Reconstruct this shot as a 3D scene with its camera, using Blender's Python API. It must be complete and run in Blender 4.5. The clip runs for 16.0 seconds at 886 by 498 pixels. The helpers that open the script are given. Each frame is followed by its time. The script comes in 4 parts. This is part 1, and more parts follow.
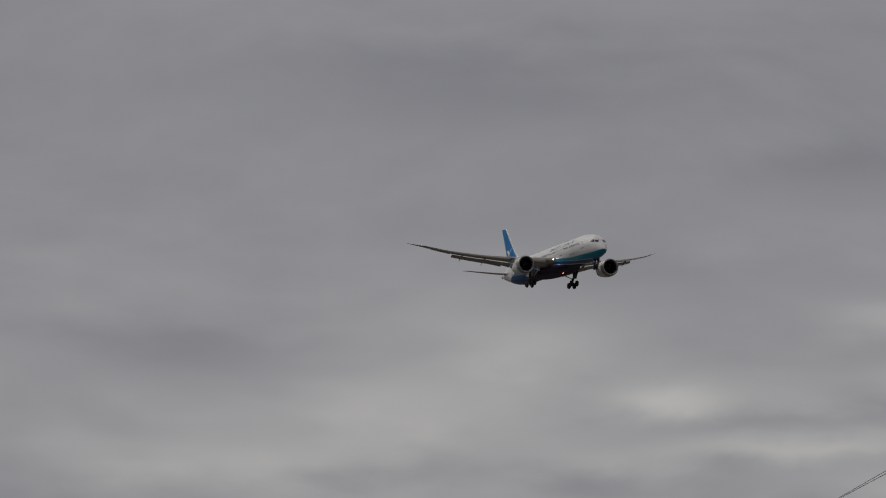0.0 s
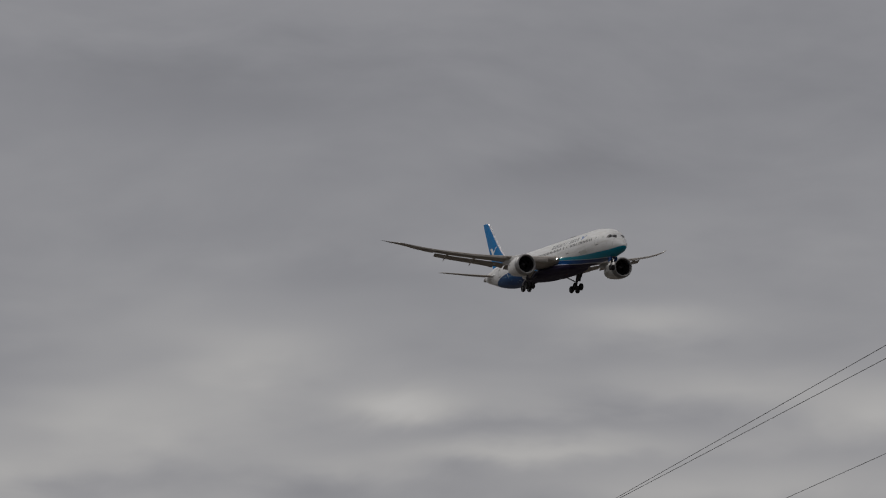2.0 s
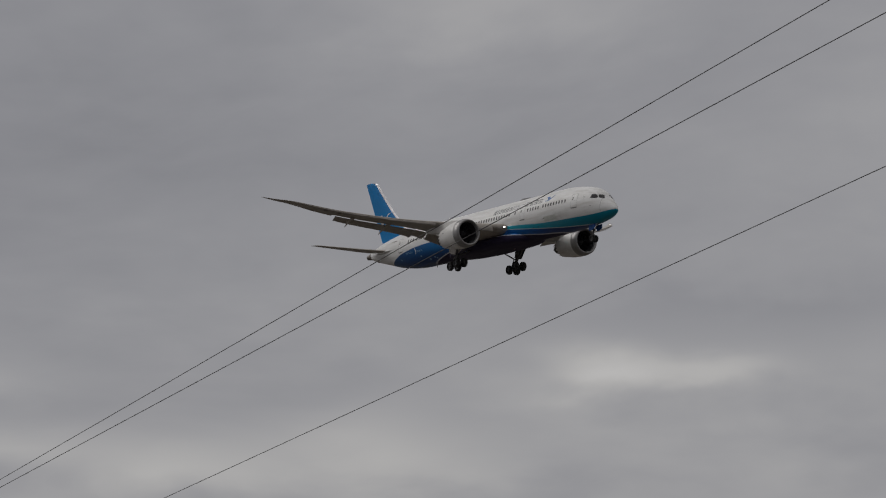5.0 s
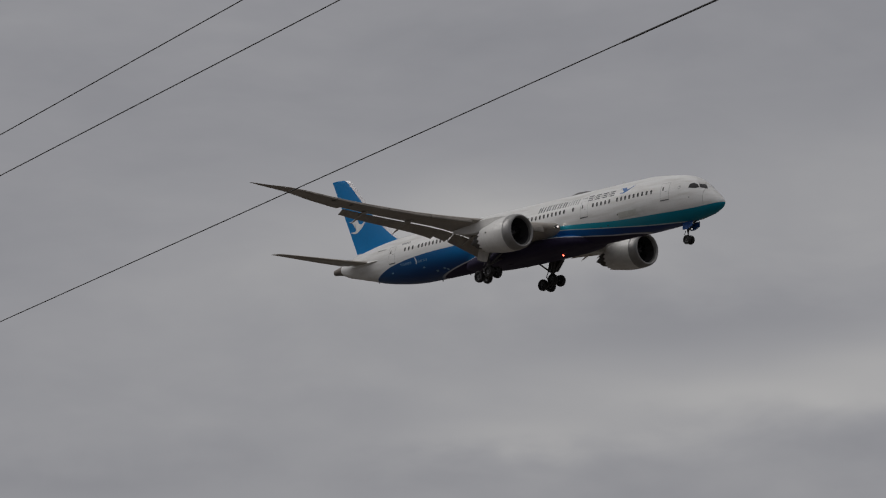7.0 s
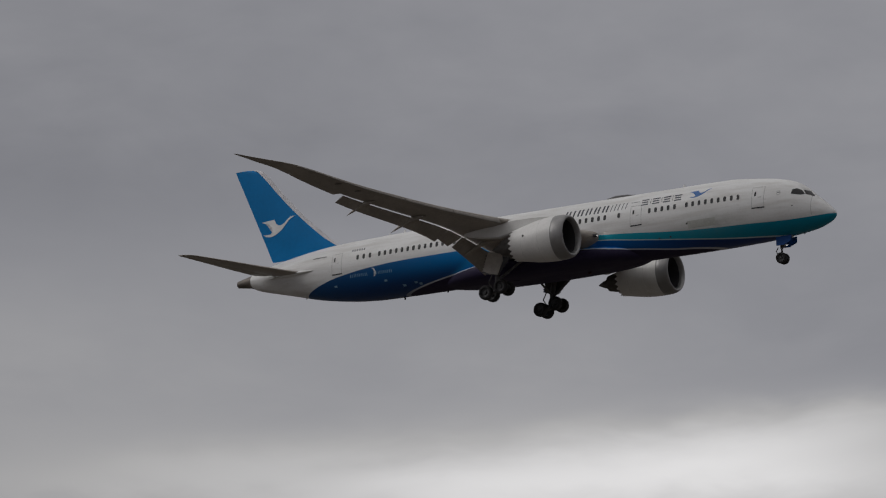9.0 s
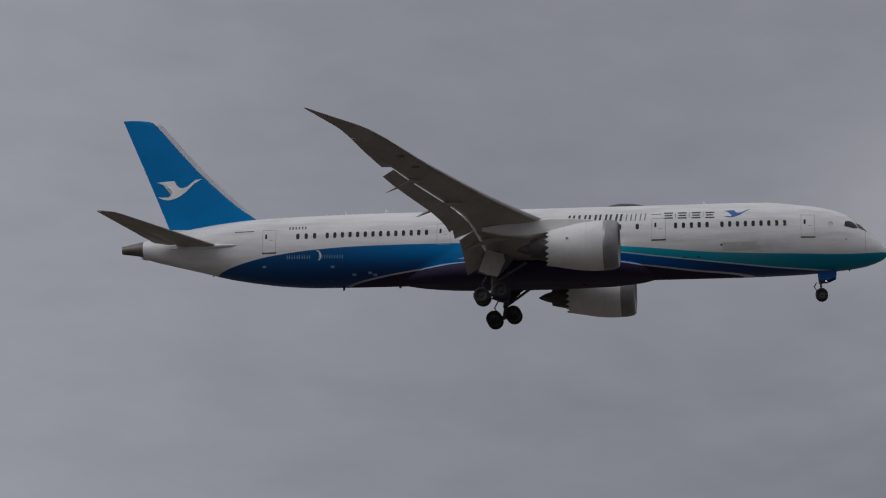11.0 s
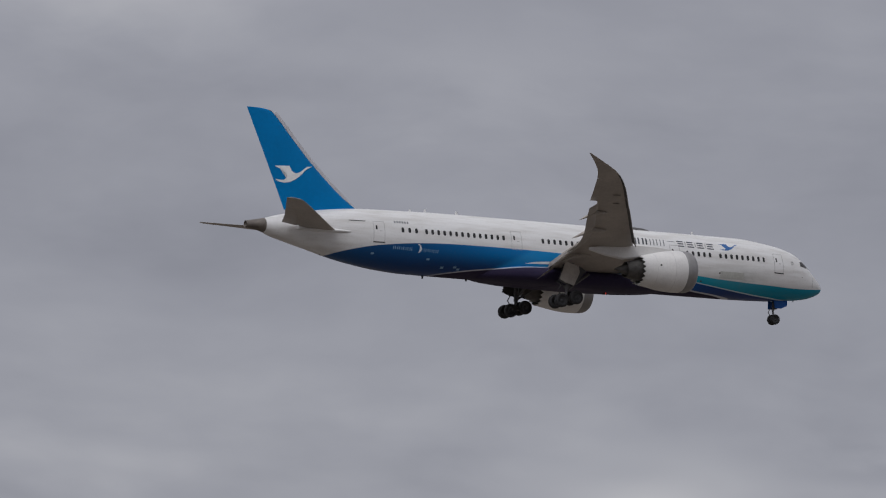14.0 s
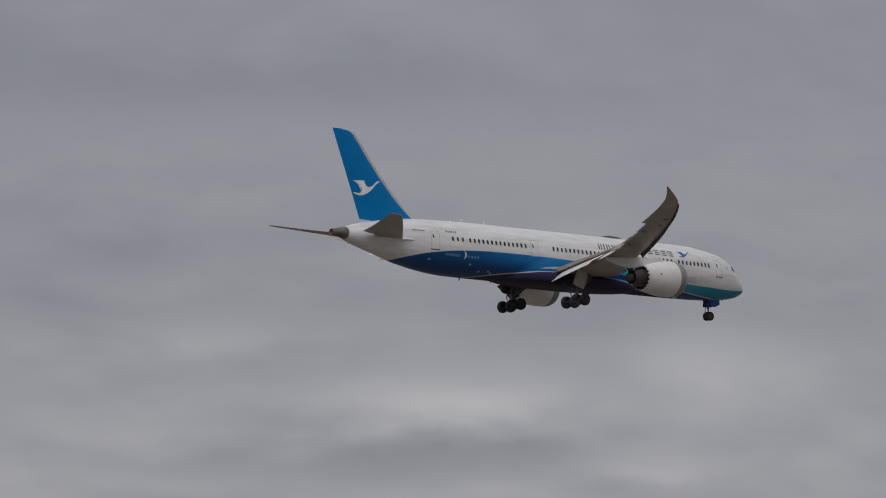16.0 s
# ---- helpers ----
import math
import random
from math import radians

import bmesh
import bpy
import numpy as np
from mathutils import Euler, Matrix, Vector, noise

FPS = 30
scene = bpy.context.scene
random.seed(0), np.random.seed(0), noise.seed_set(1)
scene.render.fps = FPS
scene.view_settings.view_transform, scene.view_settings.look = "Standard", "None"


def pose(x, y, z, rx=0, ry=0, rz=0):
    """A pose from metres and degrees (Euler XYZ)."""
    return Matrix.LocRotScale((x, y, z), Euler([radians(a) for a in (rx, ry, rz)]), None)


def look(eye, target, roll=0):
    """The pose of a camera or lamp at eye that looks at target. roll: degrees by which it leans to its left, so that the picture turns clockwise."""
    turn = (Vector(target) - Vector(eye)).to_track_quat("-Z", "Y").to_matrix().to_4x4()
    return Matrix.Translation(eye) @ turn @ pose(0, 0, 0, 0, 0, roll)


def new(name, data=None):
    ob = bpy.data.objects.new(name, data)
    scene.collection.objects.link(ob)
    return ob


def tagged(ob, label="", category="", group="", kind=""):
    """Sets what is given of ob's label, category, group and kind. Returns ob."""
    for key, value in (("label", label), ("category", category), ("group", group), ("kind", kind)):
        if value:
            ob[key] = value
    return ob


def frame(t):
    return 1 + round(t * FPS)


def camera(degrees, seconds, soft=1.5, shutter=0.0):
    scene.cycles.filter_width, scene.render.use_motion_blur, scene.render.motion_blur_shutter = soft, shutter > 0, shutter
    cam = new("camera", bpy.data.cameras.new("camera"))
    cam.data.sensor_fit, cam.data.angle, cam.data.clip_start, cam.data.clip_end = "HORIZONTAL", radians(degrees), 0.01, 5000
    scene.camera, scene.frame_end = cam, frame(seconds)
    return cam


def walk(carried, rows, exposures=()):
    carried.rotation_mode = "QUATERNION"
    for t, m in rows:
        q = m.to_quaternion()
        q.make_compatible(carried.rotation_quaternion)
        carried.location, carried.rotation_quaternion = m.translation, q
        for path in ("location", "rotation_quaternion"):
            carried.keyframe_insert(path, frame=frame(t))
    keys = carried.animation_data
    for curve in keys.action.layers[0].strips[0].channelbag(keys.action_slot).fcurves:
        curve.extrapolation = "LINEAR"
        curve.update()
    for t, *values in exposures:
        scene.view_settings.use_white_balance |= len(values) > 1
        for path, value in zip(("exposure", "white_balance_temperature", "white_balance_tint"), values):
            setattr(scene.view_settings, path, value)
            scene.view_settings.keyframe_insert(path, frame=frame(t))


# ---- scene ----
cam = camera(12.25, 16.0, 1.15)


def aim(x, y, z, azimuth, elevation, roll):
    """A camera pose from its place and its direction: degrees clockwise from +y, degrees above the horizon."""
    a, e = radians(azimuth), radians(elevation)
    way = Vector((math.sin(a) * math.cos(e), math.cos(a) * math.cos(e), math.sin(e)))
    eye = Vector((x, y, z))
    return look(eye, eye + way * 100, roll)


# seconds, place, azimuth, elevation, roll
CAMERA_ROWS = [
    (0.0, -0.353, -1.405, 1.615, -70.561, 7.096, -0.247), (0.5, -0.393, -1.515, 1.616, -69.784, 7.144, -0.314), (1.0, -0.433, -1.645, 1.618, -68.837, 7.223, -0.133),
    (1.5, -0.483, -1.775, 1.62, -67.879, 7.244, -0.306), (2.0, -0.557, -1.8, 1.669, -66.779, 7.128, -1.143), (2.5, -0.621, -1.804, 1.718, -65.821, 7.048, -1.172),
    (3.0, -0.65, -1.755, 1.763, -64.71, 6.991, -1.281), (3.5, -0.669, -1.647, 1.806, -63.023, 7.021, -1.597), (3.7, -0.653, -1.618, 1.799, -62.091, 7.015, -1.462),
    (5.8, -0.4, -1.041, 1.735, -53.153, 8.276, -2.2), (6.0, -0.364, -0.953, 1.728, -52.156, 8.435, -1.987), (6.5, -0.241, -0.632, 1.708, -49.468, 9.044, -1.55),
    (7.0, -0.134, -0.285, 1.7, -46.578, 9.85, -0.926), (7.5, -0.04, -0.009, 1.712, -42.562, 10.776, -1.037), (8.0, 0.018, 0.116, 1.688, -39.589, 10.939, -1.012),
    (8.5, 0.03, 0.235, 1.692, -35.436, 11.41, -0.962), (9.0, 0.03, 0.3, 1.7, -30.612, 11.631, -0.994), (9.5, 0.03, 0.3, 1.7, -24.797, 11.585, -1.087),
    (9.7, 0.03, 0.3, 1.7, -22.601, 11.668, -1.107), (10.4, 0.03, 0.3, 1.7, -14.315, 11.758, -0.101), (11.1, 0.03, 0.3, 1.7, -5.336, 11.622, 0.906),
    (11.8, 0.03, 0.3, 1.7, 3.498, 11.008, 1.912), (12.0, 0.03, 0.3, 1.7, 6.334, 10.756, 1.949), (12.5, 0.03, 0.3, 1.7, 12.632, 10.1, 2.074),
    (13.0, 0.03, 0.3, 1.7, 17.922, 9.208, 2.066), (13.5, 0.03, 0.3, 1.7, 22.842, 8.196, 1.837), (14.0, 0.03, 0.3, 1.7, 27.423, 7.977, 1.61),
    (14.5, 0.03, 0.3, 1.7, 32.383, 7.6, 0.982), (15.0, 0.03, 0.3, 1.7, 36.967, 7.318, 0.613), (15.5, 0.03, 0.3, 1.7, 39.976, 6.835, 0.693),
    (16.0, 0.03, 0.3, 1.7, 42.795, 6.133, 1.528),
]
# seconds, stops, kelvin, tint: the white balance drifts bluer past the middle of the shot
EXPOSURES = [(0.0, -0.22, 6500, 10), (5.0, -0.15, 6480, 10), (8.3, -0.18, 6420, 10.3), (9.2, -0.35, 6400, 10.5), (9.7, -0.38, 6380, 10.5), (11.8, 0.05, 5980, 14), (13.0, 0.15, 6000, 14), (14.0, 0.25, 6150, 12.5), (15.0, 0.18, 6210, 12.2), (16.0, 0.07, 6270, 12)]
walk(cam, [(t, aim(*r)) for t, *r in CAMERA_ROWS], EXPOSURES)

# ---- sky and light ----
SUN_ELEVATION, SUN_AZIMUTH = radians(38), radians(236)


class Nodes:
    """Short hand for building a node tree."""

    def __init__(self, tree):
        self.tree = tree
        tree.nodes.clear()

    def add(self, kind, **settings):
        n = self.tree.nodes.new(kind)
        for key, value in settings.items():
            if key == "operation":
                n.operation = value
            elif key == "blend_type":
                n.blend_type = value
            elif key == "data_type":
                n.data_type = value
        return n

    def put(self, socket, value):
        if isinstance(value, bpy.types.NodeSocket):
            self.tree.links.new(value, socket)
        elif value is not None:
            socket.default_value = value

    def math(self, operation, a, b=None, c=None, clamp=False):
        n = self.add("ShaderNodeMath", operation=operation)
        n.use_clamp = clamp
        for s, v in zip(n.inputs, (a, b, c)):
            self.put(s, v)
        return n.outputs[0]

    def mix(self, factor, a, b, blend="MIX"):
        n = self.add("ShaderNodeMix", data_type="RGBA", blend_type=blend)
        self.put(n.inputs[0], factor)
        for s, v in ((n.inputs[6], a), (n.inputs[7], b)):
            self.put(s, (*v, 1) if isinstance(v, tuple) and len(v) == 3 else v)
        return n.outputs[2]

    def noise(self, vector, scale, detail=3.0, rough=0.5, distortion=0.0):
        n = self.add("ShaderNodeTexNoise")
        self.put(n.inputs["Vector"], vector)
        for key, v in (("Scale", scale), ("Detail", detail), ("Roughness", rough), ("Distortion", distortion)):
            n.inputs[key].default_value = v
        return n.outputs["Fac"]

    def smooth(self, value, low, high, out_low=0.0, out_high=1.0):
        n = self.add("ShaderNodeMapRange")
        n.interpolation_type = "SMOOTHSTEP"
        for s, v in zip(n.inputs, (value, low, high, out_low, out_high)):
            self.put(s, v)
        return n.outputs[0]

    def xyz(self, x, y, z):
        n = self.add("ShaderNodeCombineXYZ")
        for s, v in zip(n.inputs, (x, y, z)):
            self.put(s, v)
        return n.outputs[0]

    def split(self, vector):
        n = self.add("ShaderNodeSeparateXYZ")
        self.put(n.inputs[0], vector)
        return n.outputs

    def curve(self, value, points):
        """A curve through (x, y) points with both between 0 and 1."""
        n = self.add("ShaderNodeFloatCurve")
        c = n.mapping.curves[0]
        c.points[0].location, c.points[1].location = points[0], points[-1]
        for p in points[1:-1]:
            c.points.new(*p)
        n.mapping.update()
        self.put(n.inputs["Value"], value)
        return n.outputs[0]


def overcast_world():
    world = bpy.data.worlds.new("overcast_sky")
    scene.world = world
    world.use_nodes = True
    k = Nodes(world.node_tree)
    sky = k.add("ShaderNodeTexSky")
    sky.sky_type, sky.sun_disc = "NISHITA", False
    sky.sun_elevation, sky.sun_rotation = SUN_ELEVATION, SUN_AZIMUTH
    way = k.add("ShaderNodeTexCoord").outputs["Generated"]
    x, y, z = k.split(way)
    az = k.math("MULTIPLY", k.math("ARCTAN2", x, y), 57.29578)
    el = k.math("MULTIPLY", k.math("ARCSINE", z), 57.29578)
    # long flat banks of stratus, softer and rounder higher up
    warp = k.noise(k.xyz(k.math("MULTIPLY", az, 0.10), k.math("MULTIPLY", el, 0.16), 3.0), 1.0, 3.0)
    el_w = k.math("ADD", el, k.math("MULTIPLY", k.math("SUBTRACT", warp, 0.5), 3.0))
    big = k.noise(k.xyz(k.math("MULTIPLY", az, 0.085), k.math("MULTIPLY", el_w, 0.24), 0.0), 1.0, 2.0)
    mid = k.noise(k.xyz(k.math("MULTIPLY", az, 0.20), k.math("MULTIPLY", el_w, 0.85), 7.0), 1.0, 2.0, 0.45, 0.2)
    fine = k.noise(k.xyz(k.math("MULTIPLY", az, 0.9), k.math("MULTIPLY", el_w, 2.2), 15.0), 1.0, 3.0, 0.55)
    low = k.smooth(el, 9.0, 1.0)
    puff = k.noise(k.xyz(k.math("MULTIPLY", az, 0.55), k.math("MULTIPLY", el, 1.3), 21.0), 1.0, 2.0, 0.45)
    el_b = k.math("ADD", el, k.math("ADD", k.math("MULTIPLY", k.math("SUBTRACT", puff, 0.5), 0.55), k.math("MULTIPLY", k.math("SUBTRACT", fine, 0.5), 0.35)))
    az_b = k.math("ADD", az, k.math("MULTIPLY", k.math("SUBTRACT", mid, 0.5), 2.2))
    tone = k.math("MULTIPLY", k.math("SUBTRACT", big, 0.5), 0.09)
    tone = k.math("ADD", tone, k.math("MULTIPLY", k.math("SUBTRACT", mid, 0.5), k.math("MULTIPLY_ADD", low, 0.13, 0.035)))
    tone = k.math("ADD", tone, k.math("ADD", k.math("MULTIPLY", k.math("SUBTRACT", fine, 0.5), 0.035), k.math("MULTIPLY", k.math("SUBTRACT", puff, 0.5), k.math("MULTIPLY_ADD", low, 0.10, 0.03))))
    # brighter towards the horizon gap in the cloud, and towards the zenith
    base = k.math("MULTIPLY_ADD", low, 0.03, 0.258)
    for a0, e0, wa, we, s in CLOUD_BREAKS:
        da = k.math("DIVIDE", k.math("SUBTRACT", az_b, a0), wa)
        de = k.math("DIVIDE", k.math("SUBTRACT", el_b, e0), we)
        r2 = k.math("ADD", k.math("MULTIPLY", da, da), k.math("MULTIPLY", de, de))
        base = k.math("MULTIPLY_ADD", k.math("EXPONENT", k.math("MULTIPLY", r2, -1.0)), s, base)
    zenith = k.smooth(el, 12.0, 75.0, 0.0, ZENITH)
    # the deck is brighter on the sun's side
    sunward = k.math("MULTIPLY", k.smooth(az, -3.0, -16.0), k.smooth(az, -180.0, -150.0))
    lift = k.math("MULTIPLY_ADD", sunward, k.smooth(az, -42.0, -28.0, 0.155, 0.285), 1.0)
    level = k.math("MAXIMUM", k.math("MULTIPLY", k.math("ADD", k.math("ADD", base, tone), zenith), lift), 0.05)
    tint = k.mix(k.smooth(k.math("DIVIDE", level, lift), 0.2, 0.42), (0.985, 0.985, 1.06), (1.02, 1.0, 0.985))
    cloud = k.mix(1.0, tint, k.xyz(level, level, level), "MULTIPLY")
    back = k.add("ShaderNodeBackground")
    k.put(back.inputs["Color"], cloud)
    thin = k.add("ShaderNodeBackground")
    k.put(thin.inputs["Color"], sky.outputs[0])
    thin.inputs["Strength"].default_value = 0.06
    both = k.add("ShaderNodeMixShader")
    both.inputs[0].default_value = 0.97
    k.put(both.inputs[1], thin.outputs[0])
    k.put(both.inputs[2], back.outputs[0])
    k.put(k.add("ShaderNodeOutputWorld").inputs[0], both.outputs[0])


# azimuth, elevation, half widths in degrees, strength: thin and thick places in the cloud deck
CLOUDS_WEST = [
    (-71.2, 4.85, 1.6, 0.6, 0.08), (-69.4, 5.65, 1.0, 0.4, 0.06), (-73.5, 4.2, 2.4, 0.4, 0.06), (-74.2, 5.7, 1.9, 0.5, -0.035), (-67.1, 5.0, 0.8, 0.24, 0.11),
    (-65.5, 4.3, 2.0, 0.17, 0.1), (-65.9, 4.66, 1.7, 0.14, -0.04), (-64.0, 6.0, 1.2, 0.33, 0.1), (-63.3, 5.15, 1.6, 0.28, 0.07), (-60.8, 4.75, 1.6, 0.4, 0.1),
    (-57.4, 4.6, 1.6, 0.5, 0.09), (-68.4, 4.1, 1.0, 0.2, 0.06), (-66.8, 6.8, 2.2, 0.3, -0.02), (-65.0, 8.1, 1.8, 0.4, -0.035), (-70.5, 9.5, 3.0, 0.6, -0.04),
    (-63.0, 3.75, 3.0, 0.25, 0.06), (-67.0, 4.9, 9.0, 0.8, 0.035), (-64.0, 9.0, 6.0, 1.0, -0.015),
]
CLOUDS_NORTH_WEST = [
    (-54.5, 5.9, 0.7, 0.3, 0.14), (-53.2, 5.8, 0.9, 0.25, 0.11), (-58.0, 5.2, 1.2, 0.4, 0.05), (-55.5, 11.0, 1.8, 0.8, 0.04), (-52.8, 6.7, 2.4, 0.35, -0.03),
    (-46.6, 5.4, 1.8, 0.4, 0.05), (-45.9, 10.3, 1.3, 0.5, 0.07), (-45.6, 7.2, 2.2, 0.28, 0.07), (-46.0, 9.9, 3.0, 0.6, 0.03), (-38.5, 8.3, 3.0, 0.35, 0.05),
    (-41.5, 7.75, 4.0, 0.45, 0.09), (-43.6, 8.8, 2.2, 0.35, -0.02), (-33.8, 8.5, 2.2, 0.45, 0.1), (-30.2, 8.2, 2.2, 0.6, 0.2), (-26.6, 8.6, 2.3, 0.55, 0.27),
    (-24.9, 9.1, 1.4, 0.4, 0.14), (-21.6, 8.7, 1.8, 0.7, 0.2), (-19.0, 8.5, 1.1, 0.6, 0.3), (-47.0, 8.0, 9.0, 2.2, 0.035), (-25.0, 8.0, 7.0, 0.75, 0.19),
]
CLOUDS_NORTH = [
    (10.6, 13.6, 2.2, 0.45, -0.08), (9.4, 12.2, 5.0, 0.9, 0.085), (2.5, 12.6, 3.0, 1.1, 0.06), (17.0, 12.3, 3.0, 0.8, 0.06), (18.0, 9.0, 2.2, 0.9, -0.045),
    (9.0, 8.2, 4.5, 1.0, -0.025), (22.8, 11.4, 2.4, 0.7, 0.07), (28.0, 10.4, 2.2, 0.7, 0.04), (24.5, 7.8, 2.6, 1.0, -0.035), (31.2, 5.0, 1.0, 0.3, 0.03),
    (30.2, 4.5, 1.5, 0.4, 0.1), (33.8, 5.1, 1.5, 0.2, -0.04), (38.2, 4.8, 2.2, 0.3, 0.06), (42.9, 4.0, 1.7, 0.33, 0.12), (47.0, 4.7, 1.2, 0.4, 0.05),
    (45.9, 3.15, 1.1, 0.2, 0.05), (38.4, 6.1, 1.6, 0.6, -0.03), (37.6, 4.9, 1.4, 0.4, -0.045), (40.8, 3.1, 2.5, 0.2, -0.02), (43.0, 7.0, 4.0, 1.0, 0.02),
]
# broad veils behind them
VEILS = [
    (3.0, 12.4, 4.0, 1.7, 0.085), (3.0, 8.3, 4.5, 1.0, -0.055), (-69.5, 5.9, 2.2, 0.5, 0.04),
    (-38.0, 10.5, 4.0, 1.2, 0.055), (-45.5, 10.3, 4.0, 1.2, 0.035), (-37.0, 8.6, 3.0, 0.6, 0.05), (-56.0, 11.2, 2.5, 1.0, 0.04), (-50.0, 5.5, 4.5, 0.8, 0.05),
    (-36.0, 9.6, 4.0, 1.0, 0.035), (35.5, 9.0, 3.0, 1.0, -0.03), (45.0, 4.2, 3.0, 0.8, 0.025), (40.5, 8.4, 4.0, 0.5, -0.03), (42.5, 3.35, 2.5, 0.18, -0.03),
    (-29.0, 8.6, 3.0, 0.7, 0.10), (-29.5, 10.2, 3.0, 0.9, 0.04), (8.0, 12.6, 3.5, 0.9, 0.07), (18.5, 9.3, 3.0, 1.2, -0.02), (-34.5, 12.8, 5.0, 1.0, -0.03), (-33.5, 8.6, 4.0, 0.8, 0.035),
]
CLOUD_BREAKS = VEILS + CLOUDS_WEST + CLOUDS_NORTH_WEST + CLOUDS_NORTH
ZENITH = 0.40
overcast_world()

sun = new("sun", bpy.data.lights.new("sun", "SUN"))
sun.data.energy, sun.data.angle, sun.data.color = 0.8, radians(35), (1.0, 0.97, 0.93)
sun.matrix_world = look((math.sin(SUN_AZIMUTH) * 500, math.cos(SUN_AZIMUTH) * 500, math.tan(SUN_ELEVATION) * 500), (0, 0, 0))


# ---- materials ----
def material(name, color, rough=0.4, metal=0.0, vary=0.12, scale=1.2, bump=0.0, coat=0.0, glow=0.0, glow_color=None, specular=0.5):
    m = bpy.data.materials.new(name)
    m.use_nodes = True
    k = Nodes(m.node_tree)
    pos = k.add("ShaderNodeTexCoord").outputs["Object"]
    n = k.math("ADD", k.math("MULTIPLY", k.noise(pos, scale, 4.0), 0.6), k.math("MULTIPLY", k.noise(pos, scale * 9, 3.0), 0.4))
    dark = tuple(c * (1 - vary) for c in color)
    light = tuple(min(1, c * (1 + vary)) for c in color)
    b = k.add("ShaderNodeBsdfPrincipled")
    k.put(b.inputs["Base Color"], k.mix(k.smooth(n, 0.3, 0.7), dark, light))
    k.put(b.inputs["Roughness"], k.smooth(n, 0.2, 0.8, rough * 0.85, min(1, rough * 1.2)))
    b.inputs["Metallic"].default_value = metal
    b.inputs["Specular IOR Level"].default_value = specular
    b.inputs["Coat Weight"].default_value = coat
    b.inputs["Coat Roughness"].default_value = 0.15
    if bump:
        bn = k.add("ShaderNodeBump")
        bn.inputs["Strength"].default_value = bump
        bn.inputs["Distance"].default_value = 0.02
        k.put(bn.inputs["Height"], n)
        k.put(b.inputs["Normal"], bn.outputs[0])
    if glow:
        b.inputs["Emission Color"].default_value = (*(glow_color or color), 1)
        b.inputs["Emission Strength"].default_value = glow
    k.put(k.add("ShaderNodeOutputMaterial").inputs[0], b.outputs[0])
    return m


def streaky(k, pos):
    """Faint dirt along the air flow: long in x, short around the body."""
    x, y, z = k.split(pos)
    return k.noise(k.xyz(k.math("MULTIPLY", x, 0.25), k.math("MULTIPLY", y, 1.3), k.math("MULTIPLY", z, 2.2)), 1.0, 4.0)


def band(points, low=-4.0, high=3.0, length=63.0):
    return [((length + x) / length, (z - low) / (high - low)) for x, z in points]


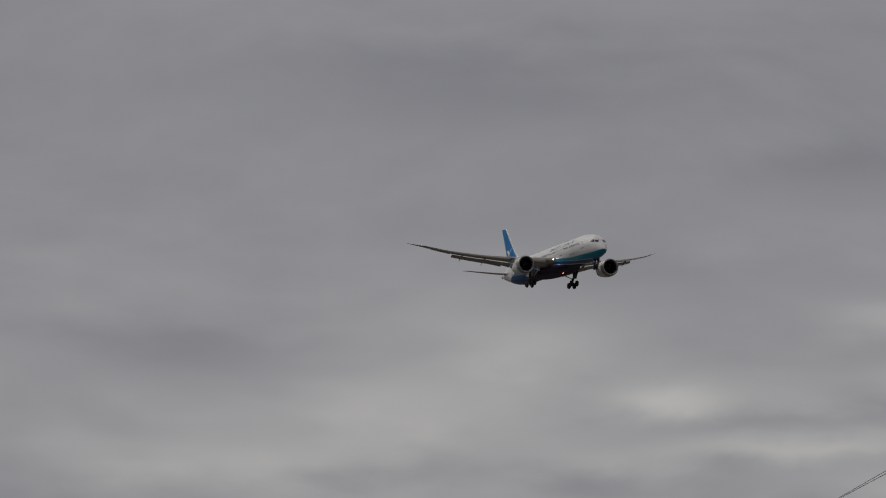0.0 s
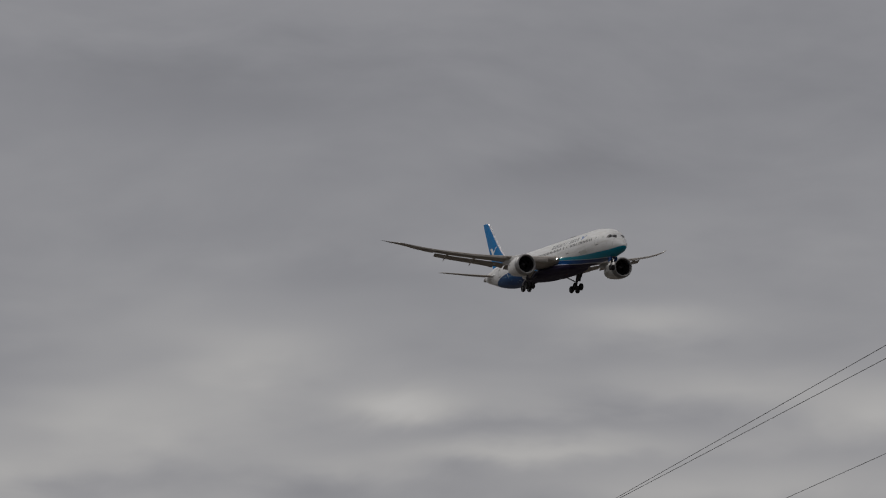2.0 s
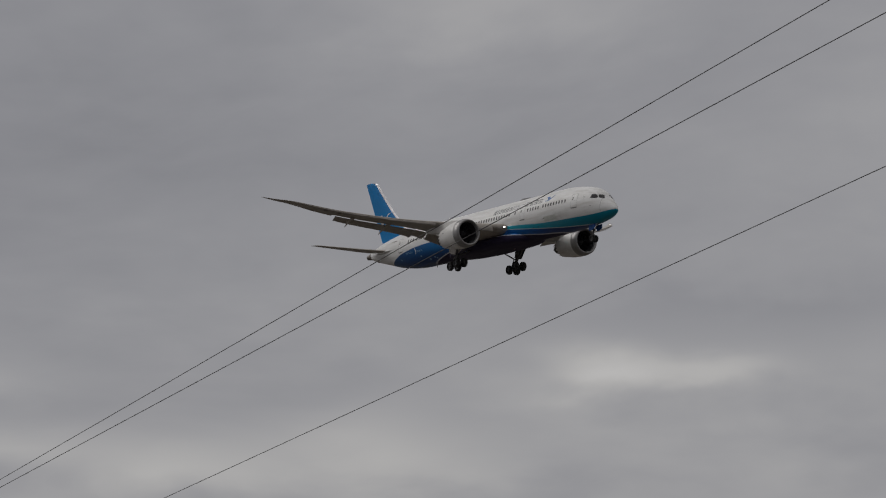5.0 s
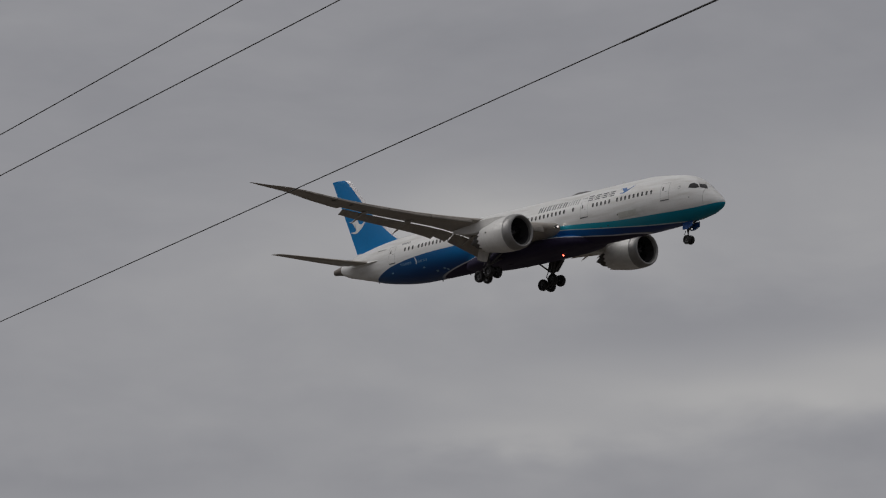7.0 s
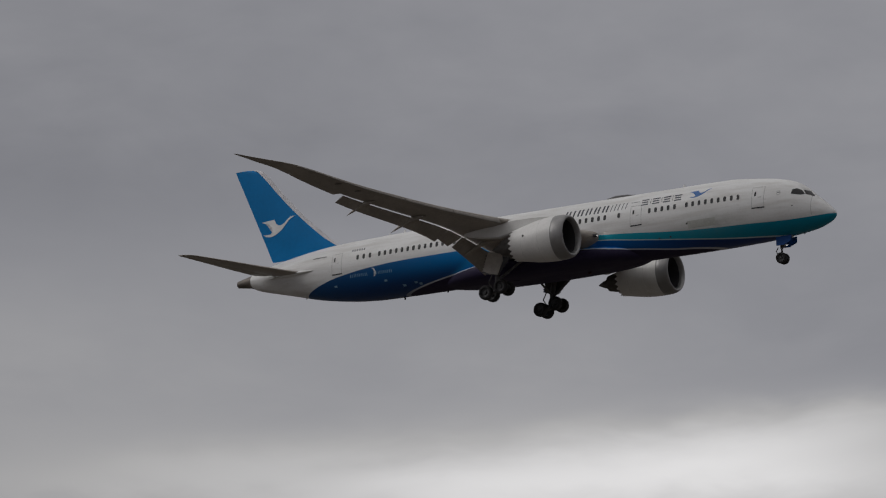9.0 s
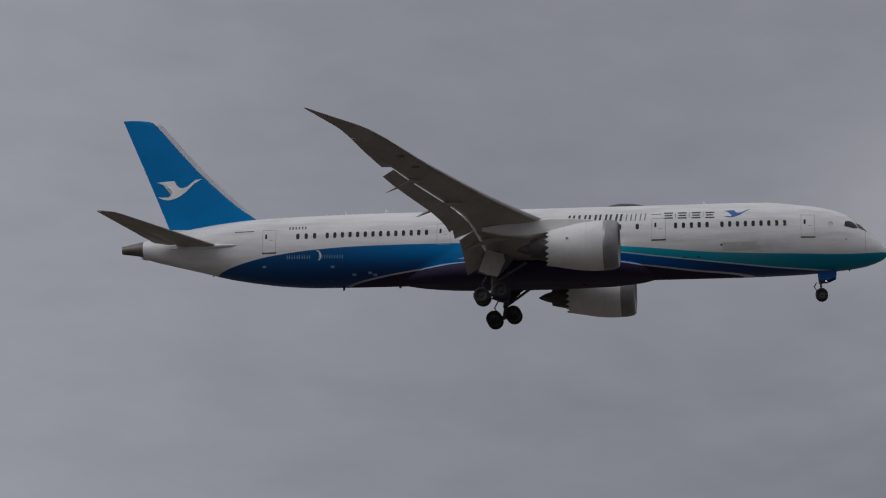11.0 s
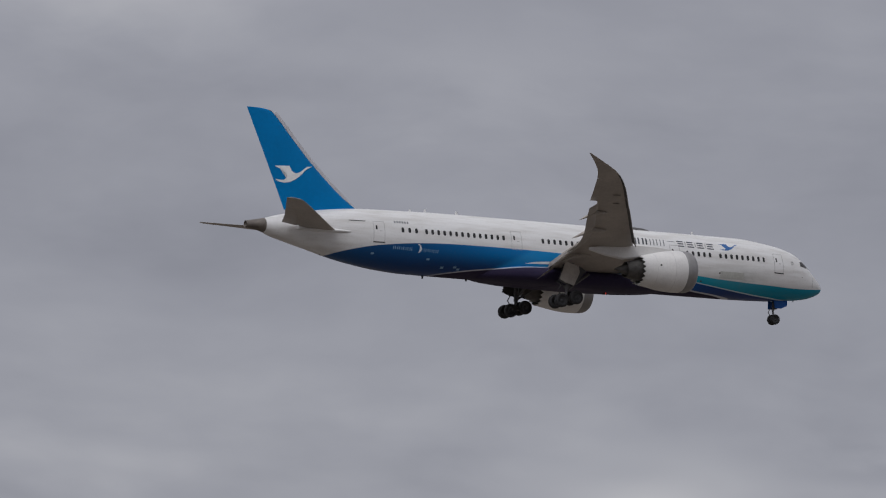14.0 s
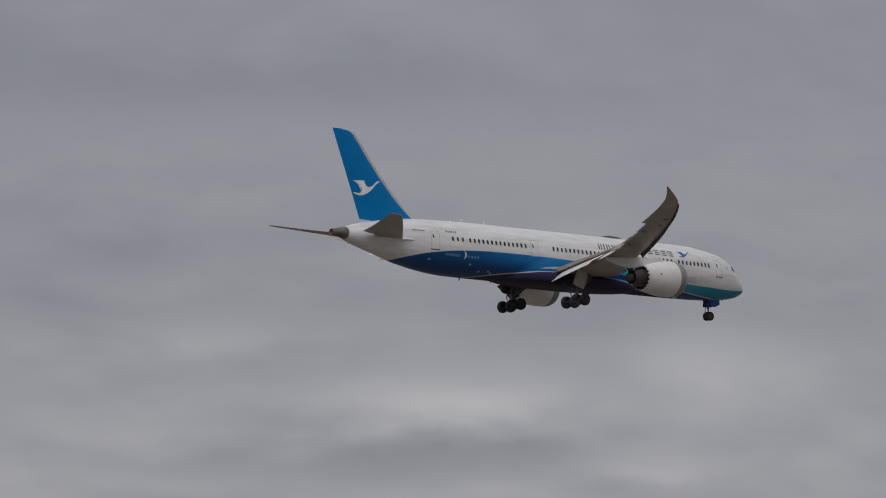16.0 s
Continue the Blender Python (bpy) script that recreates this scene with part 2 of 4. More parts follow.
def livery_material():
    """White fuselage paint with a blue and teal sweep and a deep navy belly."""
    m = bpy.data.materials.new("fuselage_livery_paint")
    m.use_nodes = True
    k = Nodes(m.node_tree)
    pos = k.add("ShaderNodeTexCoord").outputs["Object"]
    x, y, z = k.split(pos)
    u = k.math("DIVIDE", k.math("ADD", x, 63.0), 63.0)

    def line(points):
        return k.math("MULTIPLY_ADD", k.curve(u, band(points)), 7.0, -4.0)

    top = line([(-63, -3.9), (-57, -3.2), (-54.7, -2.19), (-51.4, -1.25), (-49, -0.84), (-44.3, -0.43), (-39.6, -0.33), (-35.3, -0.33),
                (-30, -0.42), (-26, -0.62), (-22.3, -0.84), (-18.3, -1.16), (-15.3, -1.45), (-12.8, -1.62), (-7.8, -1.78), (-3, -1.80), (0, -1.5)])
    teal = line([(-63, -4), (-24, -1.28), (-22.3, -1.34), (-18.3, -1.78), (-15.3, -2.12), (-12.8, -2.39), (-10.3, -2.64), (-7.8, -2.82), (-4, -2.95), (0, -2.9)])
    belly = line([(-63, -4), (-47, -4), (-44.2, -3.35), (-41.9, -2.92), (-37.1, -2.27), (-32.8, -1.86), (-28, -1.75), (-23, -2.05), (-18.2, -2.53),
                  (-15.2, -2.86), (-12.7, -3.04), (-8, -3.5), (0, -4)])

    def below(edge, soft=0.012, shift=0.0):
        d = k.math("SUBTRACT", z, edge)
        return k.smooth(d, shift + soft, shift - soft)

    front = k.smooth(x, -26.0, -22.0)
    dirt = streaky(k, pos)
    speck = k.noise(pos, 6.0, 4.0)
    white = k.mix(k.smooth(dirt, 0.35, 0.75), (0.76, 0.76, 0.76), (0.63, 0.62, 0.605))
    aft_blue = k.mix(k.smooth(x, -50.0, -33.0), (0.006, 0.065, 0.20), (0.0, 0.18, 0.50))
    # the aft blue gets darker downward below its top line
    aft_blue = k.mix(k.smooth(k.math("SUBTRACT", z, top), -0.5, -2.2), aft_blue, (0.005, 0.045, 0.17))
    ray = k.math("SUBTRACT", x, k.math("MULTIPLY_ADD", z, 1.9, 0.76))
    aft_blue = k.mix(k.math("MULTIPLY", k.smooth(ray, -34.6, -33.2), 0.8), aft_blue, (0.01, 0.25, 0.58))
    fore_blue = k.mix(k.smooth(x, -21.0, -11.0), (0.0, 0.12, 0.42), (0.004, 0.035, 0.17))
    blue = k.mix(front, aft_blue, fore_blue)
    teal_color = k.mix(k.smooth(x, -19.0, -4.0), (0.012, 0.35, 0.49), (0.0, 0.235, 0.355))
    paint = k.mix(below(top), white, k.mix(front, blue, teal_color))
    under_teal = k.math("MULTIPLY", below(teal), front)
    paint = k.mix(k.math("MULTIPLY", below(teal, 0.01, 0.085), k.smooth(x, -23.5, -22.5)), paint, (0.52, 0.62, 0.67))
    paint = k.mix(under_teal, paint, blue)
    paint = k.mix(k.math("MULTIPLY", below(belly, 0.015, 0.10), k.smooth(x, -46.0, -40.0)), paint, (0.50, 0.52, 0.58))
    paint = k.mix(below(belly), paint, (0.021, 0.015, 0.046))
    paint = k.mix(k.math("MULTIPLY", k.smooth(speck, 0.5, 0.8), 0.12), paint, (0.12, 0.11, 0.10))
    # a sooty smear behind the forward hold door
    dx, dz = k.math("DIVIDE", k.math("ADD", x, 10.6), 2.6), k.math("DIVIDE", k.math("ADD", z, 1.25), 0.75)
    smear = k.math("EXPONENT", k.math("MULTIPLY", k.math("ADD", k.math("MULTIPLY", dx, dx), k.math("MULTIPLY", dz, dz)), -1.0))
    paint = k.mix(k.math("MULTIPLY", smear, k.smooth(k.noise(pos, 0.9, 3.0), 0.25, 0.7, 0.15, 0.5)), paint, (0.26, 0.28, 0.26))
    b = k.add("ShaderNodeBsdfPrincipled")
    k.put(b.inputs["Base Color"], paint)
    gloss = k.smooth(dirt, 0.2, 0.8, 0.28, 0.45)
    k.put(b.inputs["Roughness"], k.math("MULTIPLY_ADD", below(belly), 0.35, gloss))
    b.inputs["Specular IOR Level"].default_value = 0.25
    k.put(k.add("ShaderNodeOutputMaterial").inputs[0], b.outputs[0])
    return m


def ground_material():
    """Unseen ground, coloured dark to pale towards +x to vary the light it bounces up."""
    m = bpy.data.materials.new("unseen_ground_tones")
    m.use_nodes = True
    k = Nodes(m.node_tree)
    pos = k.add("ShaderNodeTexCoord").outputs["Object"]
    x, y, z = k.split(pos)
    patch, tuft = k.noise(pos, 0.012, 4.0), k.noise(pos, 0.8, 5.0)
    dark_tone = k.mix(tuft, (0.050, 0.044, 0.038), (0.105, 0.092, 0.077))
    pale_tone = k.mix(tuft, (0.11, 0.092, 0.075), (0.19, 0.165, 0.14))
    edge = k.math("ADD", x, k.math("MULTIPLY", k.math("SUBTRACT", patch, 0.5), 120.0))
    b = k.add("ShaderNodeBsdfPrincipled")
    k.put(b.inputs["Base Color"], k.mix(k.smooth(edge, -90.0, 260.0), dark_tone, pale_tone))
    b.inputs["Roughness"].default_value = 0.95
    bn = k.add("ShaderNodeBump")
    bn.inputs["Strength"].default_value = 0.5
    k.put(bn.inputs["Height"], tuft)
    k.put(b.inputs["Normal"], bn.outputs[0])
    k.put(k.add("ShaderNodeOutputMaterial").inputs[0], b.outputs[0])
    return m


LIVERY = livery_material()
WHITE = material("white_paint", (0.72, 0.72, 0.71), 0.35, vary=0.07, scale=0.5, coat=0.2)
COWL = material("engine_cowl_paint", (0.68, 0.67, 0.655), 0.38, vary=0.08, scale=0.7, coat=0.15)
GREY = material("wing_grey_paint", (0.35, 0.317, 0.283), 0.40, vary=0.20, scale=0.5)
PALE = material("flap_upper_pale_grey", (0.72, 0.71, 0.69), 0.42, vary=0.12, scale=0.8)
TAIL = material("tail_blue_paint", (0.0, 0.18, 0.47), 0.45, vary=0.07, scale=0.35, specular=0.15)
EDGE = material("leading_edge_metal", (0.55, 0.54, 0.56), 0.40, 0.5, vary=0.12)
SLAT = material("slat_grey_paint", (0.22, 0.20, 0.18), 0.42, 0.2, vary=0.2, scale=0.9)
VENT = material("vent_grey_paint", (0.20, 0.185, 0.165), 0.5, vary=0.3, scale=1.5)
PATCH = material("repainted_panel", (0.50, 0.51, 0.48), 0.45, vary=0.15, scale=0.8)
LIP = material("inlet_lip_metal", (0.27, 0.265, 0.265), 0.40, 0.5, vary=0.12)
DARK = material("dark_inlet_lining", (0.032, 0.031, 0.034), 0.6)
FAN = material("fan_blade_composite", (0.03, 0.03, 0.032), 0.4, 0.3)
CORE = material("burnt_nozzle_metal", (0.09, 0.085, 0.08), 0.5, 0.6, vary=0.35, scale=2.5)
APU = material("tail_cone_metal", (0.16, 0.14, 0.125), 0.5, 0.4, vary=0.3, scale=1.5)
TYRE = material("tyre_rubber", (0.015, 0.0145, 0.016), 0.8, vary=0.3, scale=5, bump=0.2)
HUB = material("wheel_hub_metal", (0.035, 0.035, 0.037), 0.45, 0.4, vary=0.35, scale=3)
STRUT = material("gear_strut_metal", (0.075, 0.072, 0.075), 0.5, 0.2, vary=0.3, scale=4)
GLASS = material("window_dark_glass", (0.016, 0.015, 0.017), 0.14, vary=0.1, specular=0.35)
PORT = material("cabin_window_dark", (0.036, 0.035, 0.038), 0.35, vary=0.2, specular=0.2)
SEAM = material("panel_seam", (0.42, 0.42, 0.42), 0.6)
COWL_SEAM = material("cowl_panel_seam", (0.58, 0.57, 0.56), 0.5)
SILL = material("door_sill_dark", (0.04, 0.04, 0.042), 0.5)
INK = material("title_dark_grey", (0.03, 0.034, 0.05), 0.4)
INK_SOFT = material("title_mid_grey", (0.13, 0.135, 0.15), 0.4)
LOGO_BLUE = material("logo_blue", (0.02, 0.12, 0.36), 0.4)
LOGO_WHITE = material("logo_white", (0.80, 0.80, 0.80), 0.4)
PALE_BLUE = material("script_pale_blue", (0.21, 0.36, 0.52), 0.4)
NAVY = material("belly_navy_paint", (0.022, 0.016, 0.048), 0.6, vary=0.2, specular=0.2)
DOOR_BLUE = material("gear_door_blue_paint", (0.010, 0.065, 0.24), 0.5, vary=0.1, specular=0.15)
LAMP = material("landing_lamp_lens", (0.9, 0.9, 0.85), 0.2, glow=40.0, glow_color=(1.0, 0.95, 0.85))
BEACON = material("red_beacon_lens", (0.6, 0.03, 0.02), 0.2, glow=11.0, glow_color=(1.0, 0.10, 0.06))
BEACON_BACK = material("beacon_dark_back", (0.05, 0.012, 0.012), 0.4)
STROBE = material("white_lamp_lens", (0.9, 0.9, 0.9), 0.2, glow=0.6, glow_color=(1, 1, 1))
GROUND_TONES = ground_material()
WIRE = material("cable_black_sheath", (0.035, 0.034, 0.036), 0.6, vary=0.2, scale=3)


# ---- ground ----
def ground_sheet():
    bm = bmesh.new()
    bmesh.ops.create_circle(bm, cap_ends=True, segments=96, radius=4500)
    me = bpy.data.meshes.new("ground")
    bm.to_mesh(me)
    bm.free()
    me.materials.append(GROUND_TONES)
    tagged(new("ground", me), "unseen ground coloured dark to pale to vary its bounced light", "ground", kind="structure")


ground_sheet()


# ---- building helpers ----
def part(name, bm, mat, parent, label="", smooth=35, recalc=True):
    """Links a bmesh as one mesh object under a thing or a part."""
    if recalc:
        bmesh.ops.recalc_face_normals(bm, faces=bm.faces)
    me = bpy.data.meshes.new(name)
    bm.to_mesh(me)
    bm.free()
    for mm in mat if isinstance(mat, (list, tuple)) else [mat]:
        me.materials.append(mm)
    if smooth:
        me.shade_smooth()
        me.set_sharp_from_angle(angle=radians(smooth))
    ob = new(name, me)
    ob.parent = parent
    if label:
        tagged(ob, label)
    return ob


def pchip(xs, ys):
    """Shape-keeping cubic interpolation through points with rising xs."""
    xs, ys = np.array(xs, float), np.array(ys, float)
    h, d = np.diff(xs), np.diff(ys) / np.diff(xs)
    m = np.zeros(len(xs))
    m[0], m[-1] = d[0], d[-1]
    for i in range(1, len(xs) - 1):
        if d[i - 1] * d[i] > 0:
            w1, w2 = 2 * h[i] + h[i - 1], h[i] + 2 * h[i - 1]
            m[i] = (w1 + w2) / (w1 / d[i - 1] + w2 / d[i])

    def f(x):
        x = min(max(x, xs[0]), xs[-1])
        i = min(max(int(np.searchsorted(xs, x)) - 1, 0), len(h) - 1)
        t = (x - xs[i]) / h[i]
        return float((1 + 2 * t) * (1 - t) ** 2 * ys[i] + t * (1 - t) ** 2 * h[i] * m[i]
                     + t * t * (3 - 2 * t) * ys[i + 1] + t * t * (t - 1) * h[i] * m[i + 1])

    return f


def loft(bm, rings, close_ends=True, closed=True, mat=0):
    """Skins rings of equal point counts."""
    vs = [[bm.verts.new(p) for p in r] for r in rings]
    n = len(rings[0])
    for a, b in zip(vs, vs[1:]):
        for i in range(n if closed else n - 1):
            j = (i + 1) % n
            f = bm.faces.new((a[i], a[j], b[j], b[i]))
            f.material_index = mat
    if close_ends:
        for r in (vs[0], vs[-1]):
            f = bm.faces.new(r)
            f.material_index = mat
    return vs


def tube(bm, path, radius, sides=10, mat=0):
    """A round bar along a path; radius may be a list."""
    path = [Vector(p) for p in path]
    rad = radius if isinstance(radius, (list, tuple)) else [radius] * len(path)
    rings = []
    for i, p in enumerate(path):
        way = (path[min(i + 1, len(path) - 1)] - path[max(i - 1, 0)]).normalized()
        side = way.cross(Vector((0, 0, 1)) if abs(way.z) < 0.9 else Vector((0, 1, 0))).normalized()
        up = side.cross(way)
        rings.append([p + rad[i] * (math.cos(a) * side + math.sin(a) * up) for a in (2 * math.pi * j / sides for j in range(sides))])
    loft(bm, rings, mat=mat)


def box(bm, low, high, bevel=0.03, mat=0):
    m = Matrix.Translation([(a + b) / 2 for a, b in zip(low, high)]) @ Matrix.Diagonal([b - a for a, b in zip(low, high)] + [1])
    made = bmesh.ops.create_cube(bm, size=1, matrix=m)
    edges = list({e for v in made["verts"] for e in v.link_edges})
    if bevel:
        bmesh.ops.bevel(bm, geom=edges, offset=bevel, segments=2, affect="EDGES")


def turned(bm, profile, axis_y, axis_z, sides=40, droop=0.0):
    """A body of revolution about a line along x; profile: (x, radius)."""
    rings = [[(x, axis_y + r * math.cos(2 * math.pi * j / sides), axis_z + droop * x + r * math.sin(2 * math.pi * j / sides)) for j in range(sides)]
             for x, r in profile]
    loft(bm, rings, close_ends=False)


# ---- airliner ----
airliner = new("airliner")
tagged(airliner, "white twin-engine jet airliner with blue tail, landing gear down", "airplane")

NOSE = -1.46
TOP = pchip([-62.1, -61.2, -60.3, -58.7, -56, -53.5, -51, -46.2, -41.4, -12, -9.6, -8.3, -7.1, -5.8, -4.6, -3.7, -3.05, -2.5, -2.03, -1.4, -0.77, -0.35, -0.1, 0],
            [0.70, 0.88, 1.06, 1.50, 2.02, 2.38, 2.61, 2.76, 2.84, 2.86, 2.83, 2.72, 2.57, 2.39, 2.14, 1.85, 1.52, 1.10, 0.66, 0.08, -0.49, -0.93, -1.22, NOSE])
BOTTOM = pchip([-62.1, -60.5, -59.8, -57.9, -55.6, -53.2, -50.8, -48.4, -46, -41, -17, -12, -7, -4.5, -2, -1.1, -0.5, -0.2, -0.05, 0],
               [0.08, -0.16, -0.48, -1.0, -1.58, -2.2, -2.64, -2.95, -3.10, -3.14, -3.16, -3.16, -3.07, -2.9, -2.6, -2.34, -2.08, -1.86, -1.66, NOSE])
HALF = pchip([-62.1, -61, -60, -58, -56, -53, -50, -46, -41, -12, -9.6, -7, -4.6, -3, -2, -1, -0.5, -0.2, -0.05, 0],
             [0.32, 0.62, 0.86, 1.30, 1.68, 2.14, 2.48, 2.76, 2.885, 2.885, 2.83, 2.62, 2.25, 1.86, 1.52, 1.05, 0.72, 0.44, 0.2, 0.005])


def hull_y(x, z):
    """Half width of the fuselage at station x and height z."""
    t, b, w = TOP(x), BOTTOM(x), HALF(x)
    q = (z - (t + b) / 2) / max((t - b) / 2, 1e-3)
    return w * math.sqrt(max(0.0, 1 - q * q))


def hull_point(x, z, side, proud=0.0):
    y = hull_y(x, z)
    t, b, w = TOP(x), BOTTOM(x), HALF(x)
    n = Vector((0, y / w ** 2, (z - (t + b) / 2) / ((t - b) / 2) ** 2)).normalized()
    return Vector((x, side * (y + proud * n.y), z + proud * n.z))


def hull_ring(x, sides=72):
    t, b, w = TOP(x), BOTTOM(x), HALF(x)
    return [(x, w * math.cos(a), (t + b) / 2 + (t - b) / 2 * math.sin(a)) for a in (2 * math.pi * j / sides for j in range(sides))]


def hull_stations(a, b):
    xs = [-0.004, -0.02, -0.05, -0.1, -0.17, -0.26, -0.36, -0.5, -0.65, -0.85, -1.1] + [-1.4 - 0.3 * i for i in range(30)]
    xs += [-11 - 1.0 * i for i in range(30)] + [-41 - 0.5 * i for i in range(43)]
    return [x for x in xs if a <= x <= b]


bm = bmesh.new()
loft(bm, [hull_ring(x) for x in hull_stations(-60.25, 0)] + [hull_ring(-60.25)])
fuselage = part("fuselage", bm, LIVERY, airliner, "white fuselage with blue, teal and navy sweep", smooth=60)

bm = bmesh.new()
loft(bm, [hull_ring(x, 40) for x in (-60.25, -60.7, -61.2, -61.7, -62.05)] + [[(-61.75, 0.6 * p[1], 0.38 + 0.6 * (p[2] - 0.38)) for p in hull_ring(-62.05, 40)]])
part("tail_cone", bm, APU, airliner, "bare dark metal exhaust cone", smooth=60)

# belly fairing under the wing
fair_half = pchip([-39.5, -37, -34, -28, -23, -20, -18], [0.6, 2.3, 3.05, 3.2, 3.1, 2.3, 0.6])
fair_low = pchip([-39.5, -37, -34, -28, -23, -20, -18], [-3.0, -3.25, -3.38, -3.45, -3.38, -3.25, -3.0])
bm = bmesh.new()
rings = []
for i in range(44):
    x = -39.5 + 21.5 * i / 43
    w, lo = fair_half(x), fair_low(x)
    hi = -1.6 - 0.9 * (1 - min(1, w / 3.05))
    rings.append([(x, w * math.copysign(abs(math.cos(a)) ** 0.6, math.cos(a)), (hi + lo) / 2 + (hi - lo) / 2 * math.copysign(abs(math.sin(a)) ** 0.75, math.sin(a)))
                  for a in (2 * math.pi * j / 40 for j in range(40))])
loft(bm, rings)
part("belly_fairing", bm, LIVERY, airliner, "deep navy wing-to-body fairing", smooth=60)


# outline of the airline's bird mark at its size on the fin
BIRD = [(-59.26, 5.98), (-58.52, 6.03), (-57.78, 6.06), (-57.55, 5.62), (-57.33, 5.47), (-57.06, 5.42), (-56.65, 5.58), (-56.33, 5.86), (-56.0, 6.1), (-55.46, 6.17), (-55.84, 5.98), (-56.16, 5.77), (-56.81, 5.11), (-57.26, 4.79), (-57.75, 4.57), (-58.26, 4.47), (-58.76, 4.55), (-59.18, 4.76), (-58.64, 4.68), (-58.3, 4.72), (-58.07, 4.89), (-58.01, 5.13), (-58.1, 5.36), (-58.34, 5.58), (-58.71, 5.76)]


# ---- decals and cabin details on the hull ----
def decal(name, outline, side, mat, parent, label="", proud=0.012, cuts=2, shift=(0, 0)):
    """A thin painted shape that follows the hull; outline in (x, z)."""
    bm = bmesh.new()
    f = bm.faces.new([bm.verts.new((x + shift[0], 0, z + shift[1])) for x, z in outline])
    bmesh.ops.triangulate(bm, faces=[f])
    if cuts:
        bmesh.ops.subdivide_edges(bm, edges=bm.edges[:], cuts=cuts, use_grid_fill=True)
    for v in bm.verts:
        v.co = hull_point(v.co.x, v.co.z, side, proud)
    made = bmesh.ops.extrude_face_region(bm, geom=bm.faces[:])
    for v in made["geom"]:
        if isinstance(v, bmesh.types.BMVert):
            v.co.y -= side * 0.03
    return part(name, bm, mat, parent, label, smooth=50)


def rect(x0, x1, z0, z1, slant=0.0):
    return [(x0, z0), (x1, z0), (x1 + slant, z1), (x0 + slant, z1)]


def window_mesh():
    bm = bmesh.new()
    ring = []
    for j in range(20):
        a = 2 * math.pi * j / 20
        c, s = math.cos(a), math.sin(a)
        ring.append((0.135 * math.copysign(abs(c) ** 0.6, c), 0.245 * math.copysign(abs(s) ** 0.6, s)))
    loft(bm, [[(x, 0.02, z) for x, z in ring], [(x, -0.012, z) for x, z in ring], [(0.82 * x, -0.006, 0.88 * z) for x, z in ring]])
    bmesh.ops.recalc_face_normals(bm, faces=bm.faces)
    me = bpy.data.meshes.new("cabin_window")
    bm.to_mesh(me)
    bm.free()
    me.materials.append(PORT)
    return me


WINDOW = window_mesh()
WINDOW_X = [-47.24, -46.55, -45.86] + [-44.83 + 0.619 * i for i in range(14)] + [-32.59 + 0.629 * i for i in range(19)] + [-19.85]
WINDOW_X += [-16.79 + 0.627 * i for i in range(5)] + [-13.1 + 0.62 * i for i in range(9)]
for side in (-1, 1):
    for x in WINDOW_X:
        z = 0.63
        p = hull_point(x, z, side)
        q = hull_point(x, z + 0.2, side) - hull_point(x, z - 0.2, side)
        ob = new("cabin_window", WINDOW)
        ob.parent = fuselage
        lean = math.atan2(-side * q.y, q.z)
        ob.matrix_basis = Matrix.Translation(p) @ Matrix.Rotation(0 if side < 0 else math.pi, 4, "Z") @ Matrix.Rotation(-lean, 4, "X")


def cabin_door(x, z0, z1, side):
    """Door outline of thin seams, a small port and a scuffed sill."""
    w, t = 0.56, 0.035
    bm = bmesh.new()
    pieces = [(x - w, x - w + t, z0, z1), (x + w - t, x + w, z0, z1), (x - w, x + w, z1 - t, z1), (x - w, x + w, z0, z0 + t)]
    for x0, x1, a, b in pieces:
        g = 10
        ups = [a + (b - a) * i / g for i in range(g + 1)]
        rings = [[hull_point(x0, z, side, 0.012), hull_point(x1, z, side, 0.012), hull_point(x1, z, side, -0.03), hull_point(x0, z, side, -0.03)] for z in ups]
        loft(bm, rings)
    door = part("cabin_door", bm, SEAM, fuselage, "white cabin door outlined by seams", smooth=0)
    return door


for x, z0, z1 in ((-49.6, -0.65, 1.30), (-35.4, -0.40, 1.38), (-18.15, -0.52, 1.32), (-6.3, -0.55, 1.36)):
    for side in (-1, 1):
        cabin_door(x, z0, z1, side)
        decal("door_window", rect(x - 0.33, x - 0.17, 0.52, 0.92), side, PORT, fuselage, cuts=1)
        decal("door_handle", rect(x + 0.02, x + 0.30, 0.36, 0.42), side, SEAM, fuselage, cuts=0)
        if x != -35.4:
            decal("door_sill", rect(x - 0.58, x + 0.58, z0 - 0.05, z0 + 0.05), side, SILL, fuselage, "dark scuffed sill strip", proud=0.02, cuts=1)

# cockpit glazing
for side in (-1, 1):
    decal("cockpit_side_window", [(-3.42, 0.40), (-2.62, 0.26), (-2.34, 0.34), (-2.64, 0.74), (-3.02, 0.92), (-3.36, 0.84)], side, GLASS, fuselage, "dark side cockpit glass", proud=0.015, cuts=3)
    decal("windshield", [(-2.26, 0.32), (-1.66, 0.12), (-1.72, 0.24), (-2.14, 0.72), (-2.54, 0.78)], side, GLASS, fuselage, "dark front cockpit glass", proud=0.015, cuts=3)

